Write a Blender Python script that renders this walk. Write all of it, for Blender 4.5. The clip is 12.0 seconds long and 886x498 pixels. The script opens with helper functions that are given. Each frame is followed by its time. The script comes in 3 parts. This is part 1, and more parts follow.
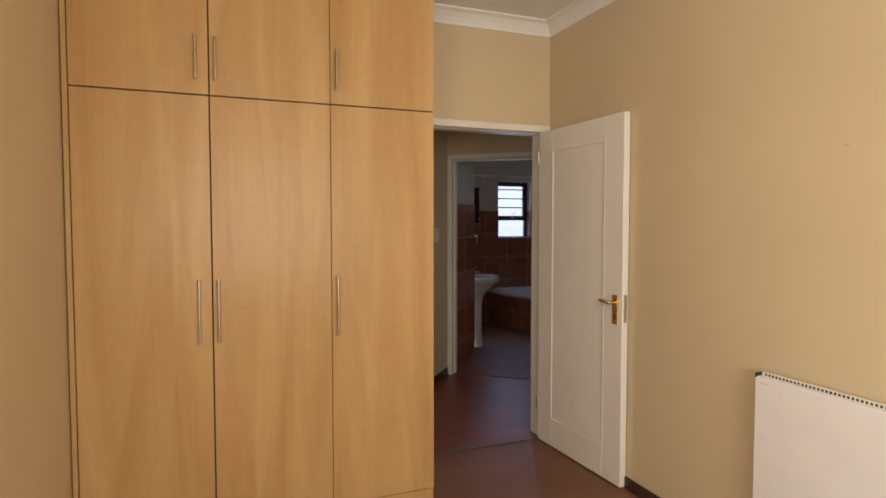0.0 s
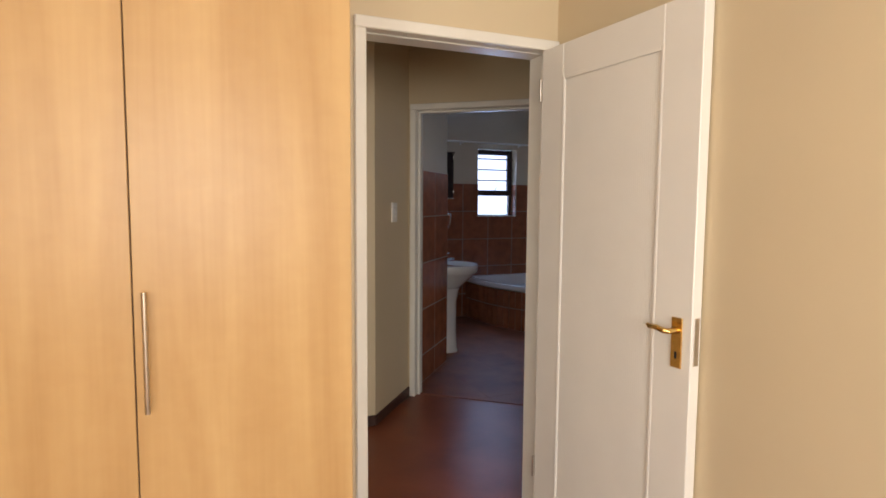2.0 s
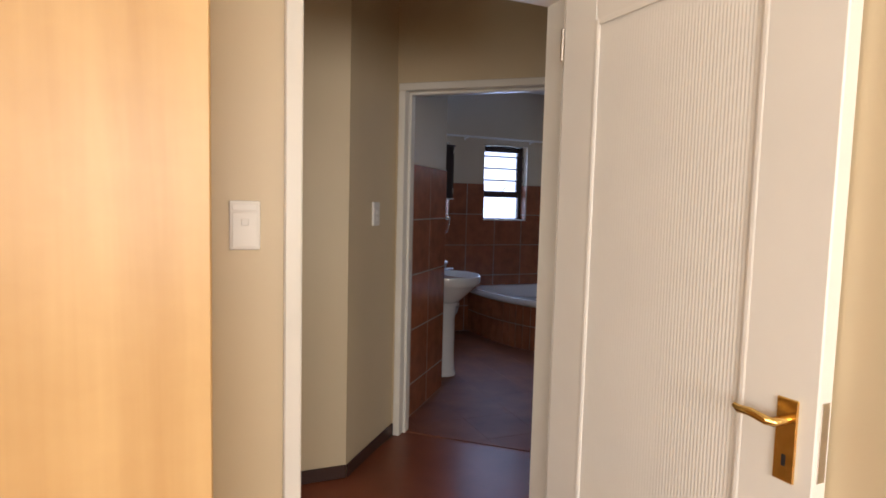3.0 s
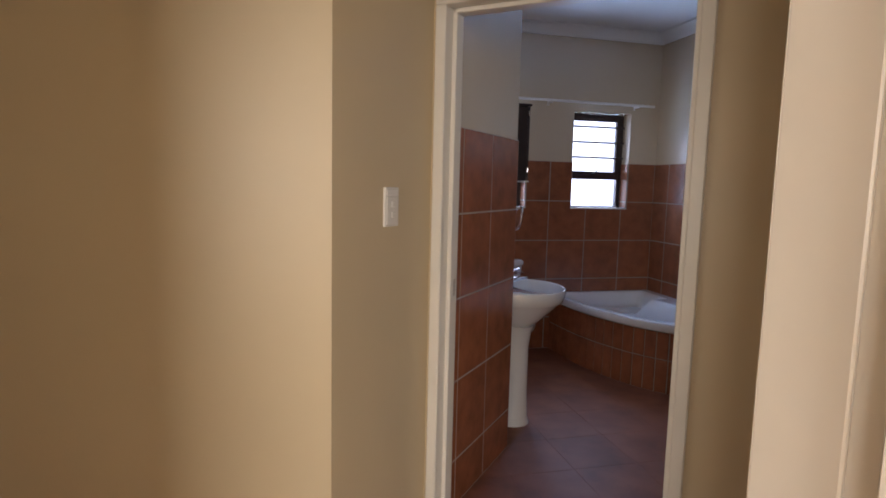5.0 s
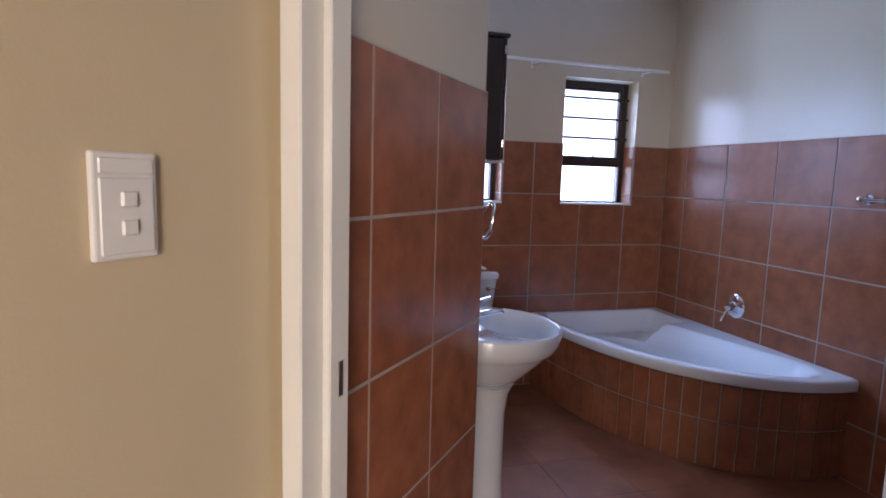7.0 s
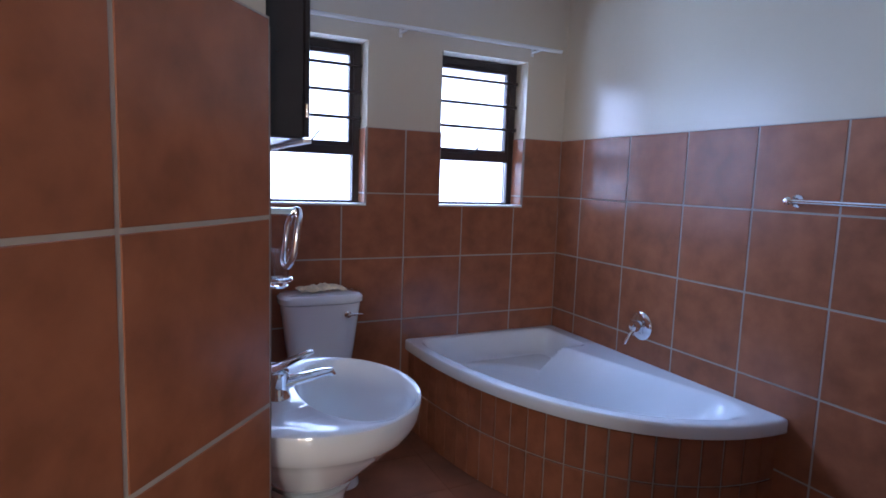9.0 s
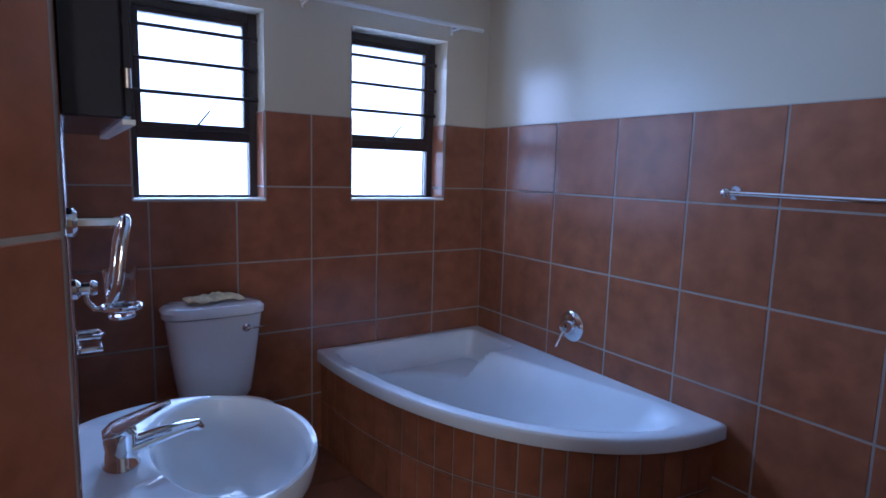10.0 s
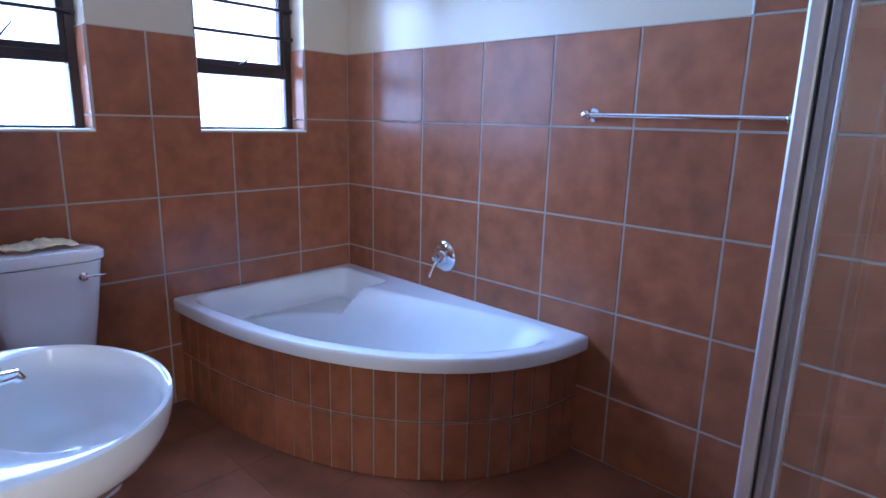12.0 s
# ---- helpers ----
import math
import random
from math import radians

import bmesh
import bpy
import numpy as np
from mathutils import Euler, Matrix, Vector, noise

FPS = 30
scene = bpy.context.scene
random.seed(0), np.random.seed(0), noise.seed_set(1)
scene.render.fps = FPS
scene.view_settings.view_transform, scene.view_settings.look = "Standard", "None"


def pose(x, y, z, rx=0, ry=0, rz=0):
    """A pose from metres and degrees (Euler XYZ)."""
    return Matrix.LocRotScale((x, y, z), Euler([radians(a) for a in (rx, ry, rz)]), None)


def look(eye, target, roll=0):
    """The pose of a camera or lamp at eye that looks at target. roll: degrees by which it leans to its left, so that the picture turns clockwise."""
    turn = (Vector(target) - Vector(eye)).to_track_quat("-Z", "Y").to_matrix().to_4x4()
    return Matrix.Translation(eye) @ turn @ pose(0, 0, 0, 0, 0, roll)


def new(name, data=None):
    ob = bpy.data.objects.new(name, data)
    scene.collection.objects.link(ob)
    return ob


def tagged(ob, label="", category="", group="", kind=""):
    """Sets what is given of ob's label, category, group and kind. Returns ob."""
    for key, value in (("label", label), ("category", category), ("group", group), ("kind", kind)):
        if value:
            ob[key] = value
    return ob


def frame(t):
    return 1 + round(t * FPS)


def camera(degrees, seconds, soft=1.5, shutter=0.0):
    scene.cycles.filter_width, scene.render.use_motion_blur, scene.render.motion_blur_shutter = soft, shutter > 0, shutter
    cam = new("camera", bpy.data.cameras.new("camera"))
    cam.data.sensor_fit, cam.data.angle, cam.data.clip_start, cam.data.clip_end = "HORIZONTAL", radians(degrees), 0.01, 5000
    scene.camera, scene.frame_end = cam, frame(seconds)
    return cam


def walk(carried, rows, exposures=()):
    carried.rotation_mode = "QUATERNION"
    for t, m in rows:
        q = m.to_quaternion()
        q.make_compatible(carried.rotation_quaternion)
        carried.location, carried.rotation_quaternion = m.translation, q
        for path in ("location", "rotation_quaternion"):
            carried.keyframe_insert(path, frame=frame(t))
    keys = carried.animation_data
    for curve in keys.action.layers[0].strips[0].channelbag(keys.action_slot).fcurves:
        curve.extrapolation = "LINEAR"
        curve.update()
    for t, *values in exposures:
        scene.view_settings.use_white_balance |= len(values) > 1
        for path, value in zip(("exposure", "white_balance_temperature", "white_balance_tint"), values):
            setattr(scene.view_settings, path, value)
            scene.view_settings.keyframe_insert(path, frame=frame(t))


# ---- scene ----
cam = camera(75.2, 12.0, soft=1.7)
PATH = [
    (0, (-4.582, -7.572, 1.44), (-3.865, -5.707, 1.352), -0.0),
    (0.5, (-4.446, -7.302, 1.421), (-3.712, -5.446, 1.296), 0.1),
    (1, (-4.245, -6.993, 1.436), (-3.497, -5.143, 1.295), 0.2),
    (1.5, (-4.097, -6.662, 1.413), (-3.334, -4.82, 1.253), 0.3),
    (2, (-3.963, -6.351, 1.407), (-3.183, -4.516, 1.244), 0.4),
    (2.5, (-3.765, -6.029, 1.407), (-2.974, -4.199, 1.25), 0.4),
    (2.7, (-3.69, -5.914, 1.396), (-2.915, -4.076, 1.242), 0.8),
    (4.3, (-3.247, -4.98, 1.438), (-2.643, -3.084, 1.238), 1.4),
    (4.5, (-3.168, -4.878, 1.427), (-2.622, -2.964, 1.229), 1.2),
    (5, (-3.046, -4.58, 1.414), (-2.574, -2.649, 1.19), 1.4),
    (5.5, (-2.95, -4.263, 1.412), (-2.484, -2.33, 1.196), 1.5),
    (6, (-2.804, -3.954, 1.397), (-2.319, -2.026, 1.178), 1.6),
    (6.5, (-2.675, -3.711, 1.394), (-2.173, -1.789, 1.168), 1.9),
    (6.7, (-2.638, -3.618, 1.388), (-2.125, -1.7, 1.151), 1.8),
    (8.3, (-2.28, -2.988, 1.371), (-1.549, -1.142, 1.129), 2.0),
    (8.5, (-2.215, -2.957, 1.37), (-1.456, -1.122, 1.13), 2.0),
    (9, (-2.142, -2.851, 1.37), (-1.28, -1.062, 1.135), 1.9),
    (9.5, (-2.021, -2.724, 1.373), (-1.054, -0.99, 1.129), 1.8),
    (10, (-1.966, -2.61, 1.383), (-0.881, -0.951, 1.117), 1.6),
    (10.5, (-1.932, -2.571, 1.37), (-0.74, -0.989, 1.096), 1.7),
    (11, (-1.928, -2.549, 1.356), (-0.636, -1.052, 1.055), 1.6),
    (11.5, (-1.936, -2.558, 1.331), (-0.568, -1.146, 0.978), 1.5),
    (12, (-1.925, -2.566, 1.307), (-0.517, -1.219, 0.871), 1.4),
]
EXPOSURES = [(0, 0.0, 6500, 10), (1.0, 0.28, 6450, 10), (2.0, 0.72, 6000, 10), (2.5, 0.83, 5900, 11), (4.5, 1.25, 6450, 13), (5.5, 1.5, 6300, 15), (6.5, 1.85, 5950, 16), (8.5, 2.2, 5900, 16), (9.5, 1.75, 5100, 10), (10.0, 1.7, 4950, 10), (10.5, 1.82, 4850, 10), (11.2, 2.3, 4950, 10), (12.0, 2.65, 5050, 10)]
walk(cam, [(t, look(eye, target, roll)) for t, eye, target, roll in PATH], EXPOSURES)

# ---- light ----
world = bpy.data.worlds.new("sky")
scene.world = world
world.use_nodes = True
_sky = world.node_tree.nodes.new("ShaderNodeTexSky")
_sky.sky_type, _sky.sun_disc = "NISHITA", False
_sky.sun_elevation, _sky.sun_rotation = radians(48), radians(200)
world.node_tree.links.new(_sky.outputs[0], world.node_tree.nodes["Background"].inputs[0])
world.node_tree.nodes["Background"].inputs[1].default_value = 0.1
_sun = bpy.data.lights.new("sun", "SUN")
_sun.energy, _sun.angle, _sun.color = 2.5, radians(0.5), (1, 0.94, 0.85)
new("sun", _sun).matrix_world = look((-20, -30, 30), (-16, -10, 0))


def window_light(name, eye, target, w, h, power, color):
    """Sky light that enters by a window opening, real or added."""
    d = bpy.data.lights.new(name, "AREA")
    d.shape, d.size, d.size_y, d.energy, d.color = "RECTANGLE", w, h, power, color
    ob = new(name, d)
    ob.matrix_world = look(eye, target)
    return ob


window_light("bath_daylight", (-0.537, 0.19, 1.65), (-0.537, -1, 1.65), 0.60, 0.88, 16, (0.42, 0.61, 1.0))
window_light("bath_daylight", (-1.485, 0.19, 1.65), (-1.485, -1, 1.65), 0.60, 0.88, 16, (0.42, 0.61, 1.0))
# side lamp added out of view to brighten the right-hand bedroom wall
window_light("bedroom_unseen_light", (-5.20, -7.7, 1.55), (-2, -7.7, 1.4), 1.3, 1.2, 34, (1.0, 0.93, 0.82))
window_light("bedroom_unseen_light", (-4.0, -9.33, 1.55), (-4.0, -5, 1.45), 1.7, 1.3, 68, (1.0, 0.93, 0.82))
# fill lamp added at the unseen passage end to brighten the passage
window_light("corridor_fill_light", (-6.45, -3.5, 1.5), (-4, -3.45, 1.4), 0.8, 1.1, 5, (1.0, 0.93, 0.82))


# ---- materials ----
def material(name, color, rough=0.5, metal=0.0, vary=0.06, scale=3.0, bump=0.0, bump_scale=200.0, spec=0.5, coat=0.0, island=0.0, placed=False):
    """A surface with blotches at a large and a fine scale, a fine relief and an uneven gloss."""
    m = bpy.data.materials.new(name)
    m.use_nodes = True
    t = m.node_tree
    b = t.nodes["Principled BSDF"]
    b.inputs["Metallic"].default_value = metal
    b.inputs["Specular IOR Level"].default_value = spec
    b.inputs["Coat Weight"].default_value = coat
    b.inputs["Coat Roughness"].default_value = 0.08 if rough < 0.2 else 0.24
    co = t.nodes.new("ShaderNodeTexCoord")
    big, fine = t.nodes.new("ShaderNodeTexNoise"), t.nodes.new("ShaderNodeTexNoise")
    big.inputs["Scale"].default_value, big.inputs["Detail"].default_value = scale, 5
    fine.inputs["Scale"].default_value, fine.inputs["Detail"].default_value = bump_scale, 3
    where = t.nodes.new("ShaderNodeNewGeometry").outputs["Position"] if placed else co.outputs["Object"]
    for n in (big, fine):
        t.links.new(where, n.inputs["Vector"])
    ramp = t.nodes.new("ShaderNodeValToRGB")
    ramp.color_ramp.elements[0].position, ramp.color_ramp.elements[1].position = 0.3, 0.7
    ramp.color_ramp.elements[0].color = (*[c * (1 - vary) for c in color], 1)
    ramp.color_ramp.elements[1].color = (*[min(1, c * (1 + vary)) for c in color], 1)
    t.links.new(big.outputs["Fac"], ramp.inputs["Fac"])
    out = ramp.outputs["Color"]
    if island:
        info, mul, hsv = t.nodes.new("ShaderNodeObjectInfo"), t.nodes.new("ShaderNodeMapRange"), t.nodes.new("ShaderNodeHueSaturation")
        mul.inputs["To Min"].default_value, mul.inputs["To Max"].default_value = 1 - island, 1 + island
        t.links.new(info.outputs["Random"], mul.inputs["Value"])
        t.links.new(mul.outputs[0], hsv.inputs["Value"])
        t.links.new(out, hsv.inputs["Color"])
        out = hsv.outputs["Color"]
    t.links.new(out, b.inputs["Base Color"])
    rr = t.nodes.new("ShaderNodeMapRange")
    rr.inputs["To Min"].default_value, rr.inputs["To Max"].default_value = max(0.02, rough - 0.025), rough + 0.025
    t.links.new(big.outputs["Fac"], rr.inputs["Value"])
    t.links.new(rr.outputs[0], b.inputs["Roughness"])
    if bump:
        bp = t.nodes.new("ShaderNodeBump")
        bp.inputs["Strength"].default_value, bp.inputs["Distance"].default_value = bump, 0.002
        t.links.new(fine.outputs["Fac"], bp.inputs["Height"])
        t.links.new(bp.outputs[0], b.inputs["Normal"])
    return m


def wood(name, dark, light, rough):
    """Upright wood grain: broad wandering bands, fine streaks and a faint cross figure."""
    m = material(name, light, rough, spec=0.28)
    t = m.node_tree
    b = t.nodes["Principled BSDF"]
    co = t.nodes.new("ShaderNodeTexCoord")
    mix = t.nodes.new("ShaderNodeMix")
    mix.data_type = "RGBA"
    vals = []
    for sc, det, warp in (((5.5, 5.5, 0.55), 4, 1.1), ((60, 60, 1.6), 5, 0.3), ((16, 16, 22), 3, 0.4)):
        mp, n = t.nodes.new("ShaderNodeMapping"), t.nodes.new("ShaderNodeTexNoise")
        mp.inputs["Scale"].default_value = sc
        n.inputs["Scale"].default_value, n.inputs["Detail"].default_value = 1.0, det
        n.inputs["Distortion"].default_value = warp
        t.links.new(co.outputs["Object"], mp.inputs["Vector"])
        t.links.new(mp.outputs[0], n.inputs["Vector"])
        vals.append(n)
    total = vals[0].outputs["Fac"]
    for n, weight in ((vals[1], 0.20), (vals[2], 0.16)):
        add = t.nodes.new("ShaderNodeMath")
        add.operation = "MULTIPLY_ADD"
        t.links.new(n.outputs["Fac"], add.inputs[0])
        add.inputs[1].default_value = weight
        t.links.new(total, add.inputs[2])
        total = add.outputs[0]
    mr = t.nodes.new("ShaderNodeMapRange")
    mr.inputs["From Min"].default_value, mr.inputs["From Max"].default_value = 0.49, 0.87
    t.links.new(total, mr.inputs["Value"])
    t.links.new(mr.outputs[0], mix.inputs["Factor"])
    mix.inputs["A"].default_value, mix.inputs["B"].default_value = (*dark, 1), (*light, 1)
    t.links.new(mix.outputs["Result"], b.inputs["Base Color"])
    return m


def clear_glass(name, tint=(1, 1, 1), rough=0.0):
    m = bpy.data.materials.new(name)
    m.use_nodes = True
    b = m.node_tree.nodes["Principled BSDF"]
    b.inputs["Transmission Weight"].default_value = 1
    b.inputs["Base Color"].default_value = (*tint, 1)
    b.inputs["Roughness"].default_value = rough
    b.inputs["IOR"].default_value = 1.45
    return m


PAINT = material("cream_wall_paint", (0.62, 0.507, 0.328), 0.42, vary=0.03, scale=1.6, bump=0.12, bump_scale=160)
BATH_PAINT = material("pale_bath_paint", (0.60, 0.49, 0.345), 0.24, spec=1.0, coat=0.9, vary=0.03, scale=1.6, bump=0.10, bump_scale=160)
CEILING = material("white_ceiling", (0.78, 0.77, 0.76), 0.8, vary=0.02)
CORNICE = material("white_cornice", (0.8, 0.79, 0.76), 0.6, vary=0.02)
GLOSS_WHITE = material("white_enamel", (0.78, 0.74, 0.66), 0.34, vary=0.03, scale=6, bump=0.05, bump_scale=90)
DOOR_WHITE = material("white_door_paint", (0.80, 0.76, 0.69), 0.42, vary=0.02, scale=5, bump=0.06, bump_scale=240)
TILE = material("terracotta_glaze", (0.30, 0.105, 0.049), 0.235, placed=True, vary=0.20, scale=11, bump=0.06, bump_scale=45, island=0.08)
FLOOR_TILE = material("terracotta_floor_glaze", (0.24, 0.082, 0.038), 0.50, placed=True, spec=0.2, vary=0.24, scale=5, bump=0.08, bump_scale=60, island=0.06)
GROUT = material("pale_grout", (0.37, 0.30, 0.245), 0.85, vary=0.10, scale=12, bump=0.1, bump_scale=300)
FLOOR_GROUT = material("brown_floor_grout", (0.20, 0.074, 0.038), 0.8, vary=0.15, scale=12)
RED_FLOOR = material("red_brown_sealed_floor", (0.22, 0.060, 0.024), 0.34, spec=0.3, vary=0.22, scale=3, bump=0.05, bump_scale=80)
BED_FLOOR = material("brown_bedroom_floor", (0.19, 0.085, 0.045), 0.5, vary=0.15, scale=3, bump=0.2, bump_scale=150)
SKIRT = material("dark_skirting", (0.055, 0.025, 0.018), 0.4, vary=0.15)
CARCASS = wood("oak_melamine", (0.43, 0.250, 0.098), (0.55, 0.352, 0.152), 0.33)
GAP_SHADE = material("painted_gap_shade", (0.07, 0.038, 0.018), 0.8)
STEEL = material("brushed_steel", (0.55, 0.50, 0.44), 0.36, 1.0, vary=0.08, scale=30)
HANDLE = material("satin_handle_metal", (0.50, 0.42, 0.33), 0.32, 1.0, vary=0.08, scale=30)
STRIP = material("bronzed_metal", (0.20, 0.13, 0.09), 0.45, 0.6, vary=0.12, scale=30)
CHROME = material("chrome", (0.82, 0.83, 0.85), 0.08, 1.0, vary=0.03, scale=20)
ALU = material("bright_aluminium", (0.82, 0.84, 0.88), 0.34, 0.7, vary=0.04, scale=20)
DULL_ALU = material("dull_anodised_aluminium", (0.42, 0.43, 0.47), 0.42, 0.6, vary=0.05, scale=20)
BRASS = material("polished_brass", (0.78, 0.52, 0.17), 0.20, 1.0, vary=0.10, scale=40)
CERAMIC = material("white_ceramic", (0.80, 0.80, 0.80), 0.05, vary=0.02, coat=1.0)
ACRYLIC = material("white_acrylic", (0.80, 0.81, 0.82), 0.14, vary=0.03, scale=4, coat=0.6)
PLASTIC = material("white_plastic", (0.78, 0.75, 0.70), 0.35, vary=0.02)
WIN_BROWN = material("dark_brown_window_paint", (0.030, 0.014, 0.011), 0.35, vary=0.2, scale=12)
CAB_BROWN = material("dark_stained_cabinet", (0.020, 0.013, 0.014), 0.22, vary=0.2, scale=9)
HEATER = material("white_heater_panel", (0.80, 0.78, 0.76), 0.5, vary=0.03, scale=6)
BLACK = material("black_rubber", (0.012, 0.012, 0.013), 0.5)
SCRATCH = material("grey_scratch", (0.28, 0.26, 0.25), 0.7)
PAPER = material("cream_wrapping", (0.72, 0.60, 0.38), 0.55, vary=0.35, scale=26, bump=0.3, bump_scale=60)
# dark tint added to the panes to dim the lamp seen behind them
PANE = clear_glass("lamp_dimming_glass", (0.205, 0.165, 0.145))
SHOWER_GLASS = clear_glass("shower_glass", (0.90, 0.94, 0.95))
TUMBLER = clear_glass("tumbler_glass", (0.95, 0.97, 1.0))
MIRROR = material("mirror_silver", (0.88, 0.9, 0.9), 0.02, 1.0, vary=0.0)


# ---- mesh helpers ----
def empty(name, m, label, category, group=""):
    ob = new(name)
    ob.matrix_world = m
    return tagged(ob, label, category, group)


def part(name, bm, mat, parent=None, label="", smooth=False):
    """Links a bmesh as one mesh object, under a thing or a part."""
    bmesh.ops.recalc_face_normals(bm, faces=bm.faces)
    me = bpy.data.meshes.new(name)
    bm.to_mesh(me)
    bm.free()
    me.materials.append(mat)
    if smooth:
        for p in me.polygons:
            p.use_smooth = True
        me.set_sharp_from_angle(angle=radians(40))
    ob = new(name, me)
    ob.parent = parent
    return tagged(ob, label) if label else ob


def box(bm, lo, hi, bevel=0.0, seg=1):
    c = [(a + b) / 2 for a, b in zip(lo, hi)]
    s = [max(1e-4, b - a) for a, b in zip(lo, hi)]
    v = bmesh.ops.create_cube(bm, size=1, matrix=Matrix.Translation(c) @ Matrix.Diagonal((*s, 1)))["verts"]
    if bevel:
        e = list({x for q in v for x in q.link_edges})
        bmesh.ops.bevel(bm, geom=e, offset=bevel, segments=seg, affect="EDGES", profile=0.5)
    return bm


def boxes(*items, bevel=0.0, seg=1):
    bm = bmesh.new()
    for lo, hi in items:
        box(bm, lo, hi, bevel, seg)
    return bm


def tube(bm, pts, r, n=12):
    """A round bar along a line of points."""
    pts = [Vector(p) for p in pts]
    rr = r if isinstance(r, (list, tuple)) else [r] * len(pts)
    rings, side = [], None
    for i, p in enumerate(pts):
        d = (pts[min(i + 1, len(pts) - 1)] - pts[max(i - 1, 0)]).normalized()
        if side is None:
            side = d.orthogonal().normalized()
        side = (side - d * side.dot(d)).normalized()
        up = d.cross(side)
        rings.append([bm.verts.new(p + rr[i] * (math.cos(a) * side + math.sin(a) * up)) for a in (2 * math.pi * k / n for k in range(n))])
    for a, b in zip(rings, rings[1:]):
        for k in range(n):
            bm.faces.new((a[k], a[(k + 1) % n], b[(k + 1) % n], b[k]))
    bm.faces.new(rings[0])
    bm.faces.new(rings[-1])
    return bm


def loft(bm, rings, cap0=True, cap1=True):
    """Skins closed rings of points."""
    vs = [[bm.verts.new(p) for p in r] for r in rings]
    n = len(vs[0])
    for a, b in zip(vs, vs[1:]):
        for k in range(n):
            bm.faces.new((a[k], a[(k + 1) % n], b[(k + 1) % n], b[k]))
    if cap0:
        bm.faces.new(vs[0])
    if cap1:
        bm.faces.new(vs[-1])
    return bm


def lathe(bm, profile, n=24, m=Matrix()):
    return loft(bm, [[m @ Vector((r * math.cos(2 * math.pi * k / n), r * math.sin(2 * math.pi * k / n), z)) for k in range(n)] for r, z in profile])


def along(p, q):
    """A frame with its x axis along the plan line p to q, y to the left of it, origin at p."""
    return pose(p[0], p[1], 0, 0, 0, math.degrees(math.atan2(q[1] - p[1], q[0] - p[0])))


def wall(name, p, q, z0, z1, thick, mat, label, holes=()):
    """A wall from p to q, its face on that line and its body to the left (thick > 0); holes as (u0, u1, z0, z1)."""
    length = math.hypot(q[0] - p[0], q[1] - p[1])
    us = sorted({0, length, *[h[0] for h in holes], *[h[1] for h in holes]})
    zs = sorted({z0, z1, *[h[2] for h in holes], *[h[3] for h in holes]})
    solid = {}
    for i in range(len(us) - 1):
        for j in range(len(zs) - 1):
            u, z = (us[i] + us[i + 1]) / 2, (zs[j] + zs[j + 1]) / 2
            solid[i, j] = not any(h[0] < u < h[1] and h[2] < z < h[3] for h in holes)
    bm = bmesh.new()

    def quad(*c):
        bm.faces.new([bm.verts.new(x) for x in c])

    for (i, j), s in solid.items():
        if not s:
            continue
        a, b, c, d = us[i], us[i + 1], zs[j], zs[j + 1]
        for y in (0, thick):
            quad((a, y, c), (b, y, c), (b, y, d), (a, y, d))
        for key, e in (((i - 1, j), ((a, c), (a, d))), ((i + 1, j), ((b, c), (b, d))), ((i, j - 1), ((a, c), (b, c))), ((i, j + 1), ((a, d), (b, d)))):
            if not solid.get(key):
                (u0, w0), (u1, w1) = e
                quad((u0, 0, w0), (u1, 0, w1), (u1, thick, w1), (u0, thick, w0))
    bmesh.ops.remove_doubles(bm, verts=bm.verts, dist=1e-5)
    ob = part(name, bm, mat)
    ob.matrix_world = along(p, q)
    return tagged(ob, label, "wall", kind="structure")


def slab(name, poly, z0, z1, mat, label, category):
    bm = bmesh.new()
    loft(bm, [[(x, y, z) for x, y in poly] for z in (z0, z1)])
    return tagged(part(name, bm, mat), label, category, kind="structure")


# ---- plan ----
CEIL = 2.745
JAMB = (-2.565, -2.50)          # outer left corner of the bathroom door frame
U, N = (0.763, -0.647), (0.647, 0.763)   # along the slanting door wall, and through it


def un(u, n):
    return (JAMB[0] + u * U[0] + n * N[0], JAMB[1] + u * U[1] + n * N[1])


TEND = un(-0.03, 0.942)
CORNER_AB = (-2.968, -2.94)
BX = TEND[0]                    # wall behind the basin
WIN = ((-0.808, -0.267), (-1.752, -1.218))
WZ = (1.240, 2.056)
SOUTH = -3.62

wall("wall_window", (BX - 0.2, 0), (0.25, 0), 0, CEIL, 0.25, BATH_PAINT, "pale cream plastered bathroom wall with two windows",
     [(a - BX + 0.2, b - BX + 0.2, *WZ) for a, b in WIN])
wall("wall_bath_side", (0, 0), (0, SOUTH), 0, CEIL, 0.22, BATH_PAINT, "pale cream plastered wall above bathroom tiling")
wall("wall_basin", TEND, (BX, 0), 0, CEIL, 0.12, BATH_PAINT, "pale cream plastered wall behind the basin")
wall("wall_slanting", CORNER_AB, un(-0.03, 0.10), 0, CEIL, 0.11, PAINT, "cream painted slanting passage wall with light switch")
wall("wall_bath_entry", un(-0.03, 0.1025), TEND, 0, CEIL, 0.11, BATH_PAINT, "pale plastered bathroom wall beside the doorway")
wall("wall_bath_door", un(-0.028, 0.0), un(2.45, 0.0), 0, CEIL, 0.10, PAINT, "cream painted slanting wall with bathroom doorway",
     [(0.048, 0.898, 0, 2.055)])
wall("wall_bath_south", (0.0, SOUTH), (-1.35, SOUTH), 0, CEIL, 0.12, BATH_PAINT, "plain pale wall closing the shower corner")
wall("wall_passage_far", (-6.6, -2.94), CORNER_AB, 0, CEIL, 0.12, PAINT, "cream painted passage wall")
